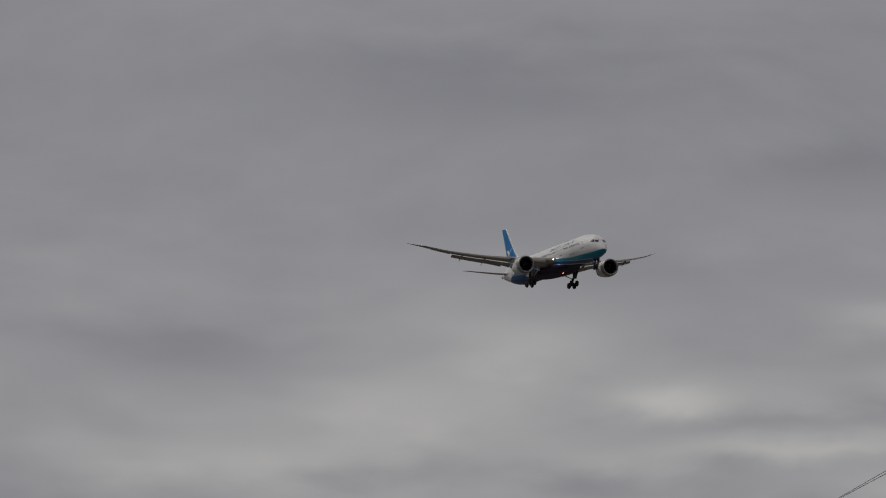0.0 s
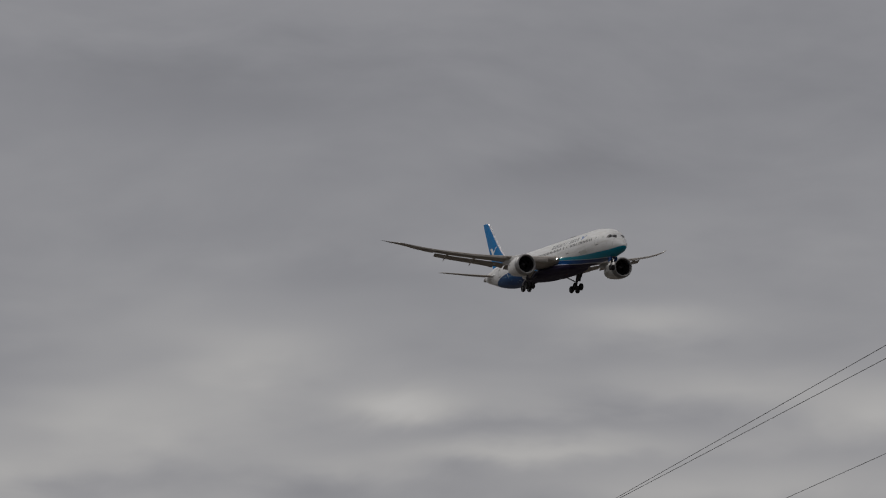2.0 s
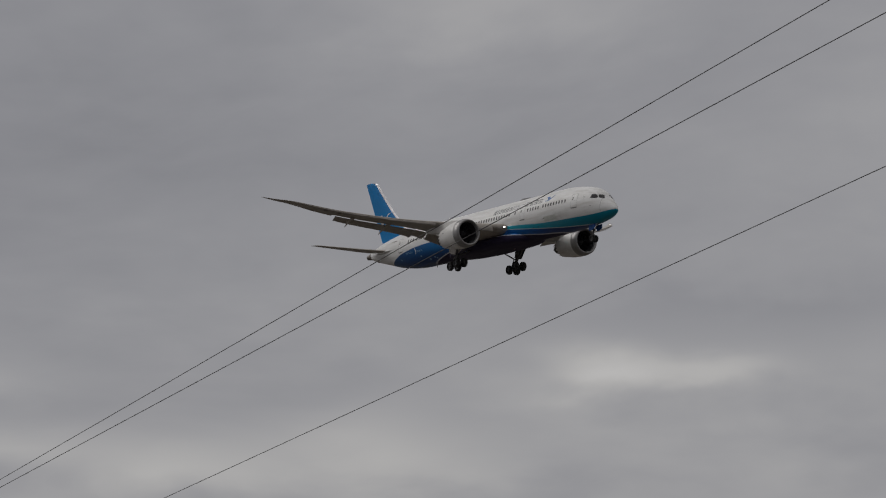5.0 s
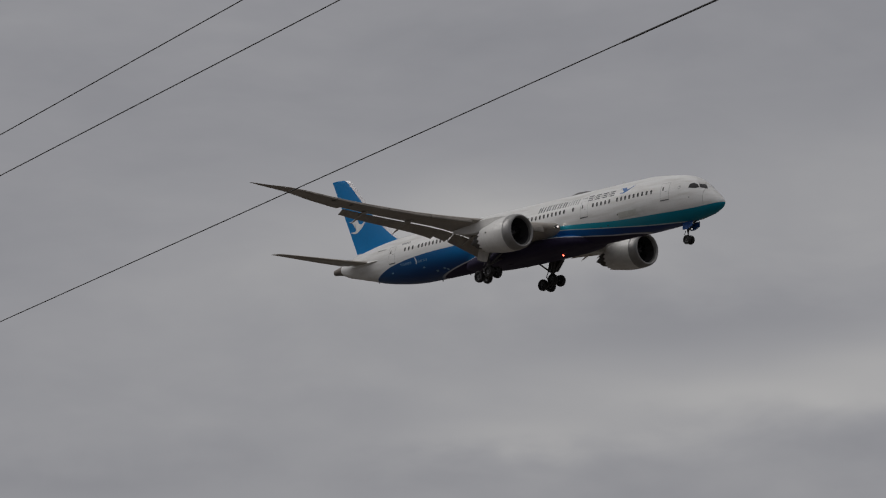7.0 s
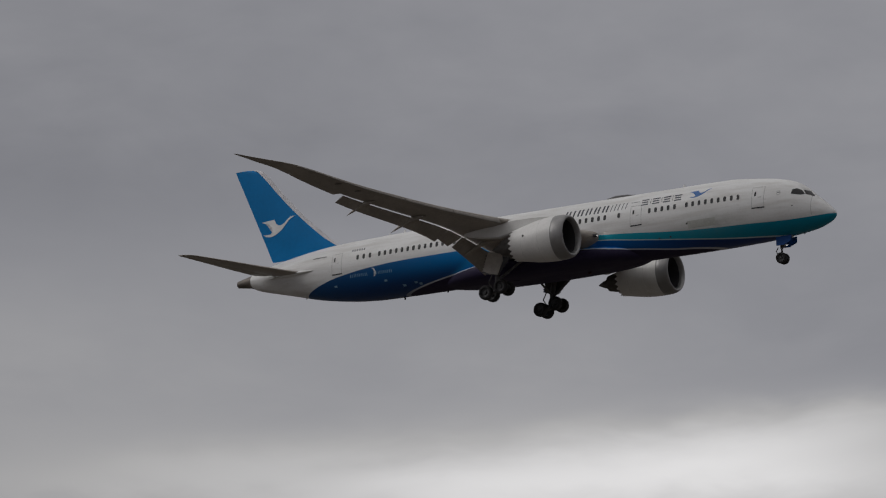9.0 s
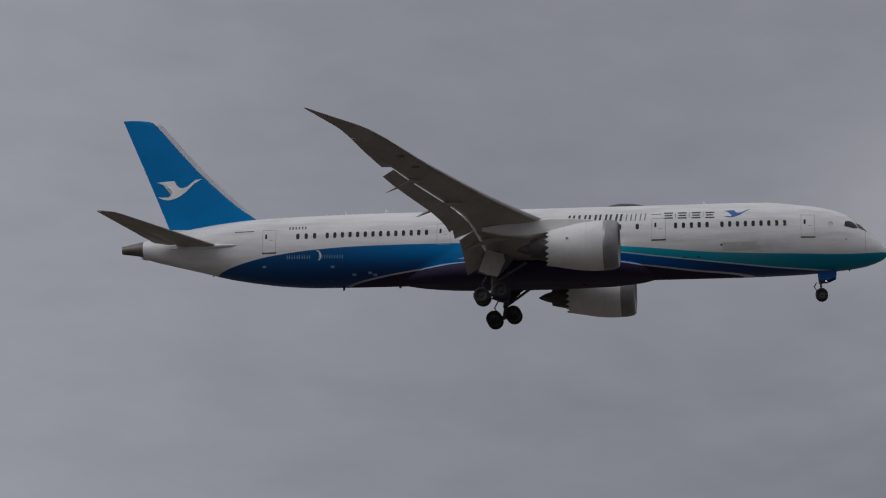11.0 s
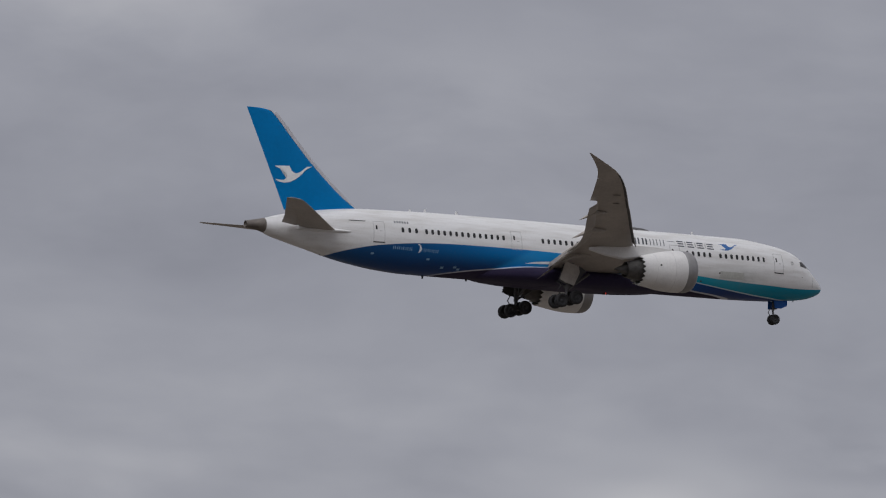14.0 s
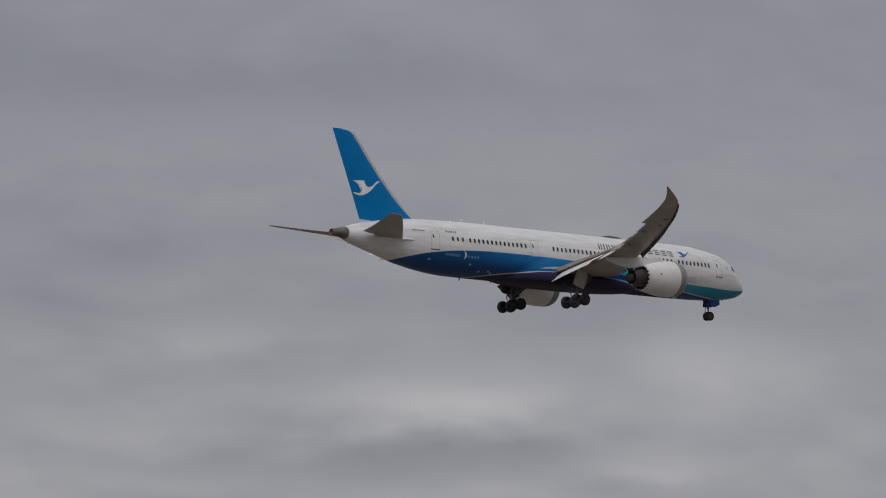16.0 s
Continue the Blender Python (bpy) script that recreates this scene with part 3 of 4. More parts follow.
# title blocks, airline mark and registration bars on both sides
for side in (-1, 1):
    # one pair of slim bars for each letter of the title, heavier in its first word
    x = -25.45
    for i in range(9):
        ink, stroke, w = (INK, 0.165, 0.53) if i < 6 else (INK_SOFT, 0.085, 0.46)
        if i in (1, 7):
            w = stroke
        for x0 in ((0,) if w == stroke else (0, w - stroke)):
            decal("title_bar", rect(x + x0, x + x0 + stroke, 1.14, 1.80, 0.10), side, ink, fuselage, cuts=1)
        x += w + (0.31 if i not in (0, 6) else 0.27)
    decal("title_dash", rect(-18.75, -17.95, 1.66, 1.71), side, INK_SOFT, fuselage, cuts=1)
    for i in range(4):
        x, z = -17.72 + 1.10 * i, 1.24 - 0.015 * i
        for z0, w in ((0.0, 0.72), (0.235, 0.60), (0.47, 0.72)):
            decal("title_bar", rect(x + 0.35 - w / 2, x + 0.35 + w / 2, z + z0, z + z0 + 0.11), side, INK, fuselage, cuts=1)
        if i < 3:
            decal("title_divider", rect(x + 0.90, x + 0.93, 1.26, 1.80), side, INK_SOFT, fuselage, cuts=1)
    decal("bird_mark", [(-11.90 + 0.574 * (x + 57.36), 1.57 + 0.42 * (z - 5.33)) for x, z in BIRD], side, LOGO_BLUE, fuselage, "blue bird-shaped airline mark", cuts=1)
    decal("nose_emblem", [(-4.5 + 0.2 * math.cos(radians(d)), 0.62 + 0.2 * math.sin(radians(d))) for d in range(0, 360, 30)], side, SEAM, fuselage, "faint round emblem", cuts=0)
    decal("nose_emblem_centre", [(-4.5 + 0.15 * math.cos(radians(d)), 0.62 + 0.15 * math.sin(radians(d))) for d in range(0, 360, 30)], side, WHITE, fuselage, cuts=0, proud=0.018)
    decal("emblem_bar", rect(-4.6, -4.38, 0.60, 0.68), side, INK_SOFT, fuselage, cuts=0, proud=0.024)
    decal("static_port", rect(-3.35, -3.25, -0.72, -0.63), side, SILL, fuselage, cuts=0)
    decal("static_port", rect(-13.25, -13.09, -1.10, -0.96), side, SILL, fuselage, cuts=0)
    for x in (-16.2, -15.1):
        decal("service_hatch", rect(x, x + 0.16, -1.95, -1.83), side, SILL, fuselage, cuts=0)
    for x, z in ((-42.9, -2.55), (-41.6, -2.45), (-41.2, -2.6), (-50.2, -1.75), (-44.6, -1.95)):
        decal("service_hatch", rect(x, x + 0.30, z, z + 0.16), side, PALE_BLUE, fuselage, cuts=0)
    for i in range(6):
        decal("registration_bar", rect(-48.0 + 0.26 * i, -47.87 + 0.26 * i, 1.25, 1.48), side, INK_SOFT, fuselage, cuts=0)
    for i in range(10):
        x = -48.15 + 0.41 * i + (0.62 if i > 4 else 0)
        z = -1.16 - 0.010 * i
        for x0 in (0.0, 0.19):
            decal("script_bar", rect(x + x0, x + x0 + 0.06, z - 0.02, z + 0.26), side, PALE_BLUE, fuselage, cuts=0)
    arc = [(-45.72 + 0.42 * math.sin(a), -1.0 + 0.42 * math.cos(a)) for a in (radians(d) for d in range(10, 151, 20))]
    arc += [(-45.78 + 0.36 * math.sin(a), -1.0 + 0.38 * math.cos(a)) for a in (radians(d) for d in range(150, 9, -20))]
    decal("script_arc", arc, side, LOGO_WHITE, fuselage, cuts=0)
    decal("tail_vent_slot", rect(-52.5, -50.9, 1.20, 1.27, 0.03), side, SILL, fuselage, cuts=1)
    decal("white_flash", [(-34.4, -1.57), (-33.2, -1.34), (-31.4, -1.20), (-31.4, -1.46)], side, LOGO_WHITE, fuselage, cuts=1)
    decal("cargo_door", rect(-13.1, -10.4, -1.50, -0.85), side, PATCH, fuselage, "slightly grey repainted panel", cuts=3, proud=0.008)

# radome joint
bm = bmesh.new()
rings = []
for x, grow in ((-1.80, -0.02), (-1.79, 0.008), (-1.755, 0.008), (-1.745, -0.02)):
    c, h, w = (TOP(x) + BOTTOM(x)) / 2, (TOP(x) - BOTTOM(x)) / 2 + grow, HALF(x) + grow
    a0 = math.asin((-1.62 - c) / h)
    rings.append([(x, w * math.cos(a), c + h * math.sin(a)) for a in (a0 + (math.pi - 2 * a0) * j / 60 for j in range(61))])
loft(bm, rings, close_ends=False, closed=False)
part("radome_joint", bm, SEAM, fuselage, smooth=40)

# roof fairings and antennas
bm = bmesh.new()
rings = [[(x, w * math.cos(a), 2.72 + h * max(0.0, math.sin(a)) - 0.05) for a in (2 * math.pi * j / 20 for j in range(20))]
         for x, w, h in ((-22.5, 0.1, 0.1), (-22.2, 0.5, 0.34), (-21.4, 0.65, 0.46), (-20.3, 0.55, 0.42), (-19.6, 0.3, 0.3), (-19.2, 0.05, 0.1))]
loft(bm, rings)
part("antenna_dome", bm, STRUT, fuselage, "dark satellite antenna dome on the roof", smooth=60)


def blade(x, z, height, chord, up):
    bm = bmesh.new()
    rings = [[(x - chord * c * s - (1 - s) * chord * 0.4, 0.04 * s * t, z + up * h) for c, t in ((-0.5, 0), (0, 1), (0.5, 0), (0, -1))] for h, s in ((-0.15, 1), (height, 0.6))]
    loft(bm, rings)
    part("blade_antenna", bm, SILL if up < 0 else WHITE, fuselage, smooth=0)


for x, h, c in ((-40.3, 0.35, 0.35), (-45.2, 0.22, 0.3), (-43.6, 0.3, 0.3), (-14.6, 0.3, 0.3)):
    blade(x, TOP(x), h, c, 1)
for x, h, c in ((-43.8, 0.28, 0.25), (-39.2, 0.18, 0.3), (-3.1, 0.15, 0.15), (-54.5, 0.1, 0.15)):
    blade(x, BOTTOM(x), h, c, -1)


def lens(name, center, radius, mat, parent, label):
    bm = bmesh.new()
    bmesh.ops.create_uvsphere(bm, u_segments=12, v_segments=8, radius=radius, matrix=Matrix.Translation(center) @ Matrix.Diagonal((1.3, 1, 0.8, 1)))
    part(name, bm, mat, parent, label)


# beacon under the belly: a lamp face between two added side shields, turned to imitate flashing
bm = bmesh.new()
bmesh.ops.create_cone(bm, cap_ends=True, segments=16, radius1=0.07, radius2=0.09, depth=0.3, matrix=Matrix.Translation((0, 0, -0.06)))
box(bm, (0.06, -0.075, -0.17), (0.10, 0.075, 0.02), 0.012)
for y in (-0.095, 0.08):
    box(bm, (0.0, y, -0.19), (0.22, y + 0.015, 0.05), 0.004)
for f in bm.faces:
    c = f.calc_center_median()
    f.material_index = 0 if 0.085 < c.x < 0.12 and abs(c.y) < 0.07 else 1
beacon = part("beacon", bm, [BEACON, BEACON_BACK], airliner, "small red belly beacon, turned to imitate flashing")
BEACON_PLACE = Vector((-24.4, 0, -3.38))

# ---- wings ----
WING_LE = pchip([0, 3.2, 9.8, 15, 21, 26.8, 27.6, 28.4, 29.0, 29.6], [-19.6, -22.3, -26.85, -30.2, -34.07, -38.26, -39.24, -40.5, -41.58, -42.72])
WING_TE = pchip([0, 3.2, 10.4, 21.35, 24, 26.8, 28.4, 29.6], [-34.6, -34.3, -34.0, -38.08, -39.15, -40.4, -41.65, -42.87])
WING_Z = pchip([0, 3.2, 9.8, 15, 21.3, 24, 26.8, 28.4, 29.6], [-1.45, -1.05, -0.22, 0.50, 1.78, 2.50, 3.45, 4.03, 4.62])
FOIL = [(0, 0), (0.006, 0.28), (0.02, 0.5), (0.06, 0.76), (0.14, 0.95), (0.28, 1.0), (0.45, 0.9), (0.62, 0.66), (0.8, 0.34), (1, 0.02)]
FOIL_LOW = [(0, 0), (0.006, -0.2), (0.02, -0.36), (0.06, -0.55), (0.14, -0.72), (0.28, -0.82), (0.45, -0.74), (0.62, -0.45), (0.8, -0.15), (1, -0.02)]


def foil_ring(le, chord, y, z, thick, cut=1.0, side=1, twist=0.0):
    """An aerofoil section at span y, ended at the fraction cut of its chord."""
    upper, lower = [], []
    ca, sa = math.cos(twist), math.sin(twist)
    for table, out in ((FOIL, upper), (FOIL_LOW, lower)):
        for c, h in table:
            c = c * cut
            base = [p[0] for p in table]
            val = float(np.interp(c, base, [p[1] for p in table])) if cut < 1 else h
            dx, dz = c * chord, val * thick * chord / 2
            out.append((le - dx * ca + dz * sa, side * y, z - dx * sa * 1.0 + dz * ca))
    return upper + lower[:0:-1]


def wing_thick(y):
    return float(np.interp(y, [0, 3.2, 10.4, 21, 29.6], [0.145, 0.14, 0.108, 0.085, 0.06]))


def wing_twist(y):
    return radians(float(np.interp(y, [3, 10, 20, 29], [3.6, 1.2, 0.0, -1.0])))


def wing_section(y, side, cut=1.0):
    chord = WING_LE(y) - WING_TE(y)
    return foil_ring(WING_LE(y), chord, y, WING_Z(y) + 0.01 * chord, wing_thick(y), cut, side, wing_twist(y))


CUT = 0.80
# name, span from and to, angle, chord fraction, drop below the wing, label
FLAPS = [("inboard_flap", 3.25, 9.0, 34, 0.175, 0.034, "lowered grey inboard flap"), ("flaperon", 9.1, 10.9, 24, 0.21, 0.035, "lowered grey flaperon"),
         ("outboard_flap", 11.0, 21.1, 30, 0.255, 0.041, "lowered grey outboard flap")]


def flap_ring(y, side, angle, frac, drop):
    """Flap section hinged down behind and below the wing's rear spar."""
    chord = WING_LE(y) - WING_TE(y)
    back = CUT - 0.018
    x0 = WING_LE(y) - chord * back
    z0 = WING_Z(y) + 0.01 * chord - chord * back * math.sin(wing_twist(y)) - drop * chord
    return foil_ring(x0, chord * frac, y, z0, 0.13, 1.0, side, radians(angle))


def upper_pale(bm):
    """Gives the faces that look up the second, paler material."""
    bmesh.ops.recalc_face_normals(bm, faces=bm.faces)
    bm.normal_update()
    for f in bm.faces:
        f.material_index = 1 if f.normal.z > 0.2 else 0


def aft_ring(y, side, cut):
    """The rear of the wing section at span y, from the fraction cut of its chord to the trailing edge."""
    le, chord, tw = WING_LE(y), WING_LE(y) - WING_TE(y), wing_twist(y)
    half, z, ring = wing_thick(y) * chord / 2, WING_Z(y) + 0.01 * chord, []
    for table, cs in ((FOIL, (cut, 0.86, 0.93, 1.0)), (FOIL_LOW, (0.998, 0.93, 0.86, cut))):
        for c in cs:
            h = half * float(np.interp(c, [p[0] for p in table], [p[1] for p in table]))
            ring.append((le - c * chord * math.cos(tw) + h * math.sin(tw), side * y, z - c * chord * math.sin(tw) + h * math.cos(tw)))
    return ring


def build_wing(side):
    bm = bmesh.new()
    ys = [1.0, 2.6, 3.2, 5, 7, 9, 10.4, 12, 14, 16, 18, 20, 21.2, 22.5, 24, 25.65]
    rings = [wing_section(y, side, CUT) for y in ys]
    rings += [wing_section(y, side) for y in (25.7, 26.2, 26.8, 27.4, 28, 28.5, 29, 29.35, 29.58)]
    loft(bm, rings)
    wing = part("wing", bm, GREY, airliner, "swept grey wing with upturned raked tip", smooth=40)
    for name, y0, y1, angle, frac, drop, label in FLAPS:
        bm = bmesh.new()
        n = 9
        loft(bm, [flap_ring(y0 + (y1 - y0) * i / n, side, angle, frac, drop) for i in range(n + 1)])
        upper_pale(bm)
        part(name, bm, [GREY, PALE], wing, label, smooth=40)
    bm = bmesh.new()
    loft(bm, [aft_ring(21.3 + 4.34 * i / 8, side, CUT + 0.003) for i in range(9)])
    part("aileron", bm, GREY, wing, "grey aileron", smooth=40)
    # slats along the leading edge, bare metal and drooped
    for y0, y1 in ((4.6, 8.6), (11.0, 14.7), (14.8, 18.6), (18.7, 22.6), (22.7, 26.8)):
        bm = bmesh.new()
        rings = []
        for i in range(7):
            y = y0 + (y1 - y0) * i / 6
            chord = WING_LE(y) - WING_TE(y)
            fc = 0.11 * chord
            th = wing_thick(y) * chord / 2
            x, z = WING_LE(y) + 0.062 * chord, WING_Z(y) - 0.046 * chord
            sec = [(0, -0.10), (0.05, 0.35), (0.25, 0.78), (0.6, 1.0), (1.0, 1.12), (0.6, 0.80), (0.3, 0.35), (0.18, -0.1), (0.1, -0.3), (0.03, -0.28)]
            rings.append([(x - fc * c, side * y, z + th * h) for c, h in sec])
        loft(bm, rings)
        # the shade in the slat's hollow back is put in as a dark colour
        for i, f in enumerate(bm.faces):
            f.material_index = 1 if i < 60 and i % 10 in (4, 5, 6) else 0
        part("slat", bm, [SLAT, SILL], wing, "extended dark grey leading edge slat", smooth=40)
    # flap track fairings
    for y, length, drop in ((7.2, 3.7, 0.95), (14.8, 3.7, 1.05), (19.2, 3.05, 0.92)):
        bm = bmesh.new()
        chord = WING_LE(y) - WING_TE(y)
        x0, z0 = WING_LE(y) - 0.50 * chord, WING_Z(y) - wing_thick(y) * chord * 0.36
        rings = []
        for i in range(12):
            s = i / 11
            r = max(0.02, math.sin(math.pi * min(1, s * 1.0) ** 0.7) ** 0.8)
            xx, zz = x0 - length * s, z0 - drop * (0.15 * s + 1.0 * max(0, s - 0.35) ** 1.2 * 1.4)
            rings.append([(xx, side * y + 0.17 * r * math.cos(a), zz + (0.26 * length / 4) * r * math.sin(a)) for a in (2 * math.pi * j / 12 for j in range(12))])
        loft(bm, rings)
        part("flap_track_fairing", bm, GREY, wing, "pointed flap track fairing", smooth=50)
    bm = bmesh.new()
    turned(bm, [(0.02, 0.01), (0.02, 0.12), (0.0, 0.13)], 0, 0, 18)
    lamp = part("landing_light", bm, LAMP, wing, "lit white landing light")
    lamp.matrix_basis = pose(-22.10, side * 3.22, -0.93, 0, 6, -side * 4)
    # tube added round the lamp to hide its glow from the side
    bm = bmesh.new()
    turned(bm, [(-0.15, 0.01), (-0.15, 0.15), (0.24, 0.15), (0.24, 0.135), (-0.02, 0.132)], 0, 0, 18)
    shell = part("light_housing", bm, DARK, wing, "dark landing light housing")
    shell.matrix_basis = lamp.matrix_basis
    for y, dx in ((23.1, 0.9), (21.4, 1.1)):
        bm = bmesh.new()
        chord = WING_LE(y) - WING_TE(y)
        z = WING_Z(y) + 0.01 * chord - wing_thick(y) * chord * 0.40
        bmesh.ops.create_uvsphere(bm, u_segments=14, v_segments=6, radius=0.28, matrix=Matrix.Translation((WING_LE(y) - dx, side * y, z)) @ Matrix.Diagonal((1.3, 0.8, 0.22, 1)))
        part("underwing_vent", bm, VENT, wing, "dark oval underwing vent", smooth=60)
    lens("strobe_light", (-39.4, side * 27.3, 3.76), 0.08, STROBE, wing, "small white tip light")
    return wing


for side in (-1, 1):
    build_wing(side)

# ---- engines ----
ENGINE_Y, ENGINE_Z = 9.8, -2.26


def build_engine(side):
    y, z = side * ENGINE_Y, ENGINE_Z
    droop = 0.03
    z0 = z + droop * 20.7
    outer = pchip([-26.1, -25, -23.5, -22.2, -21.4, -21.0], [1.38, 1.60, 1.87, 1.96, 1.95, 1.91])
    bm = bmesh.new()
    n, sides = 20, 72
    rings = []
    for i in range(n + 1):
        x = -21.5 - 4.3 * i / n
        r = outer(x)
        rings.append([(x, y + r * math.cos(a), z0 + droop * x + r * math.sin(a)) for a in (2 * math.pi * j / sides for j in range(sides))])
    # saw-tooth chevrons round the fan nozzle
    last, inner = [], []
    for j in range(sides):
        a = 2 * math.pi * j / sides
        tooth = abs((j % 4) - 2) / 2
        x = -26.02 - 0.32 * tooth
        r = outer(max(x, -26.1)) - 0.02
        last.append((x, y + r * math.cos(a), z0 + droop * x + r * math.sin(a)))
        inner.append((x + 0.02, y + (r - 0.06) * math.cos(a), z0 + droop * x + (r - 0.06) * math.sin(a)))
    rings += [last, inner, [(-24.5, y + 1.5 * math.cos(a), z0 + droop * -24.5 + 1.5 * math.sin(a)) for a in (2 * math.pi * j / sides for j in range(sides))]]
    loft(bm, rings, close_ends=False)
    engine = part("engine", bm, COWL, airliner, "large white turbofan engine with saw-tooth nozzle", smooth=35)
    for x in (-23.1, -24.9):
        bm = bmesh.new()
        r = outer(x) + 0.006
        turned(bm, [(x + 0.025, r - 0.03), (x + 0.02, r + 0.002), (x - 0.02, r - 0.004), (x - 0.025, r - 0.03)], y, z0, 64, droop=droop)
        part("cowl_seam", bm, COWL_SEAM, engine, smooth=40)
    bm = bmesh.new()
    turned(bm, [(-21.82, 1.94), (-21.8, 1.966), (-21.5, 1.960), (-21.2, 1.938), (-20.95, 1.895), (-20.78, 1.83), (-20.66, 1.74), (-20.64, 1.66), (-20.72, 1.56), (-20.9, 1.50), (-21.1, 1.47)], y, z0, 56, droop=droop)
    part("inlet_lip", bm, LIP, engine, "grey metal inlet lip ring", smooth=60)
    bm = bmesh.new()
    turned(bm, [(-21.1, 1.47), (-21.5, 1.45), (-22.0, 1.45), (-22.5, 1.45), (-22.55, 0.02)], y, z0, 48, droop=droop)
    part("inlet_duct", bm, DARK, engine, "dark inlet duct", smooth=50)
    bm = bmesh.new()
    for b in range(18):
        a0 = 2 * math.pi * b / 18
        rings = []
        for r, tw in ((0.42, 0.25), (0.8, 0.5), (1.15, 0.8), (1.43, 1.05)):
            c = 0.20
            dx, da = c * math.cos(tw), c * math.sin(tw) / r
            rings.append([(-22.25 + s * dx + t, y + r * math.cos(a0 + s * da), z0 + droop * -22.25 + r * math.sin(a0 + s * da)) for s, t in ((-1, 0), (0, 0.02), (1, 0), (0, -0.02))])
        loft(bm, rings)
    part("fan", bm, FAN, engine, "dark curved fan blades", smooth=40)
    bm = bmesh.new()
    turned(bm, [(-21.55, 0.01), (-21.62, 0.10), (-21.8, 0.22), (-22.05, 0.34), (-22.3, 0.44)], y, z0, 24, droop=droop)
    part("spinner", bm, SILL, engine, smooth=60)
    bm = bmesh.new()
    turned(bm, [(-24.4, 1.15), (-25.4, 1.10), (-26.4, 0.98), (-27.2, 0.80), (-27.55, 0.72), (-27.5, 0.66), (-26.9, 0.62), (-27.4, 0.52), (-28.1, 0.33), (-28.65, 0.06)], y, z0, 36, droop=droop)
    part("core_nozzle", bm, CORE, engine, "burnt metal core nozzle and plug", smooth=40)
    # pylon up to the wing
    bm = bmesh.new()
    rings = []
    for x, lo, hi, w in ((-21.9, 1.70, 1.80, 0.05), (-22.8, 1.55, 2.02, 0.22), (-24.5, 1.35, 2.15, 0.32), (-26.2, 0.95, 2.20, 0.34), (-27.8, 0.72, 2.10, 0.34), (-29.6, 0.95, 1.85, 0.28), (-31.4, 1.35, 1.65, 0.06)):
        rings.append([(x, y + w * c, z + lo + (hi - lo) * s) for c, s in ((-1, 0.1), (-0.6, 0), (0.6, 0), (1, 0.1), (1, 0.9), (0.6, 1), (-0.6, 1), (-1, 0.9))])
    loft(bm, rings)
    part("pylon", bm, COWL, engine, "engine pylon", smooth=40)
    bm = bmesh.new()
    for s in (-1, 1):
        rings = [[(-22.9 - 1.5 * t, y - side * (1.45 + 0.32 * t * u) * 0.92, z + 1.18 + 0.42 * t * u + s * 0.0 + w) for t, w in ((0, 0), (1, 0.01), (1, -0.01))] for u in (0.0, 1.0)]
        if s == -side:
            loft(bm, rings)
    part("nacelle_strake", bm, COWL, engine, smooth=0)
    bm = bmesh.new()
    bmesh.ops.create_circle(bm, cap_ends=True, segments=14, radius=0.09, matrix=Matrix.Translation((-24.6, y + side * 1.70, z + 0.25)) @ Matrix.Rotation(math.pi / 2, 4, "X"))
    made = bmesh.ops.extrude_face_region(bm, geom=bm.faces[:])
    bmesh.ops.translate(bm, vec=(0, -side * 0.08, 0), verts=[v for v in made["geom"] if isinstance(v, bmesh.types.BMVert)])
    part("cowl_vent", bm, SILL, engine, smooth=0)
    engine.matrix_basis = pose(-0.2, 0, 0)


for side in (-1, 1):
    build_engine(side)

# ---- tail ----
def build_stabilizer(side):
    le = pchip([0.4, 1.5, 8.6, 9.3, 9.65, 9.8], [-52.4, -53.4, -59.9, -60.6, -61.1, -61.7])
    te = pchip([0.4, 1.5, 9.8], [-58.8, -59.1, -62.5])
    zz = pchip([0.4, 1.5, 9.8], [0.22, 0.32, 1.69])
    hinge = 0.70
    bm = bmesh.new()
    ys = [0.4, 1.5, 3, 5, 7, 8.6, 9.2, 9.55, 9.78]
    tilt = radians(-5.5)
    rings = []
    for y in ys:
        c = le(y) - te(y)
        rings.append(foil_ring(le(y), c, y, zz(y) - 0.08 - 0.026 * c, 0.085, hinge, side, tilt))
    loft(bm, rings)
    stab = part("horizontal_stabilizer", bm, GREY, airliner, "swept grey tailplane", smooth=40)
    bm = bmesh.new()
    rings = []
    for y in (1.6, 4, 6.5, 9.1, 9.5):
        c = le(y) - te(y)
        z = zz(y) - 0.08 - 0.026 * c - (hinge - 0.004) * c * math.sin(tilt)
        rings.append(foil_ring(le(y) - c * (hinge - 0.004), c * (1.004 - hinge), y, z, 0.125, 1.0, side, radians(-4)))
    loft(bm, rings)
    part("elevator", bm, GREY, stab, smooth=40)
    bm = bmesh.new()
    rings = [[(x, side * (hull_y(x, 0.3) - 0.15 + 0.52 * r * max(0, math.cos(a))), 0.14 + 0.24 * r * math.sin(a)) for a in (2 * math.pi * j / 14 for j in range(14))]
             for x, r in ((-51.9, 0.1), (-52.6, 0.5), (-53.8, 0.85), (-55.5, 0.85), (-57.3, 0.45), (-58.3, 0.1))]
    loft(bm, rings)
    part("root_fairing", bm, WHITE, stab, smooth=60)


for side in (-1, 1):
    build_stabilizer(side)

FIN_LE = pchip([1.2, 2.3, 2.62, 3.34, 4.35, 6.62, 8.77, 10.8, 11.05, 11.16, 11.24], [-49.95, -50.5, -50.85, -51.95, -53.18, -55.57, -57.53, -59.32, -59.62, -60.1, -60.8])
FIN_TE = pchip([1.2, 3.23, 11.24], [-57.85, -58.68, -62.1])


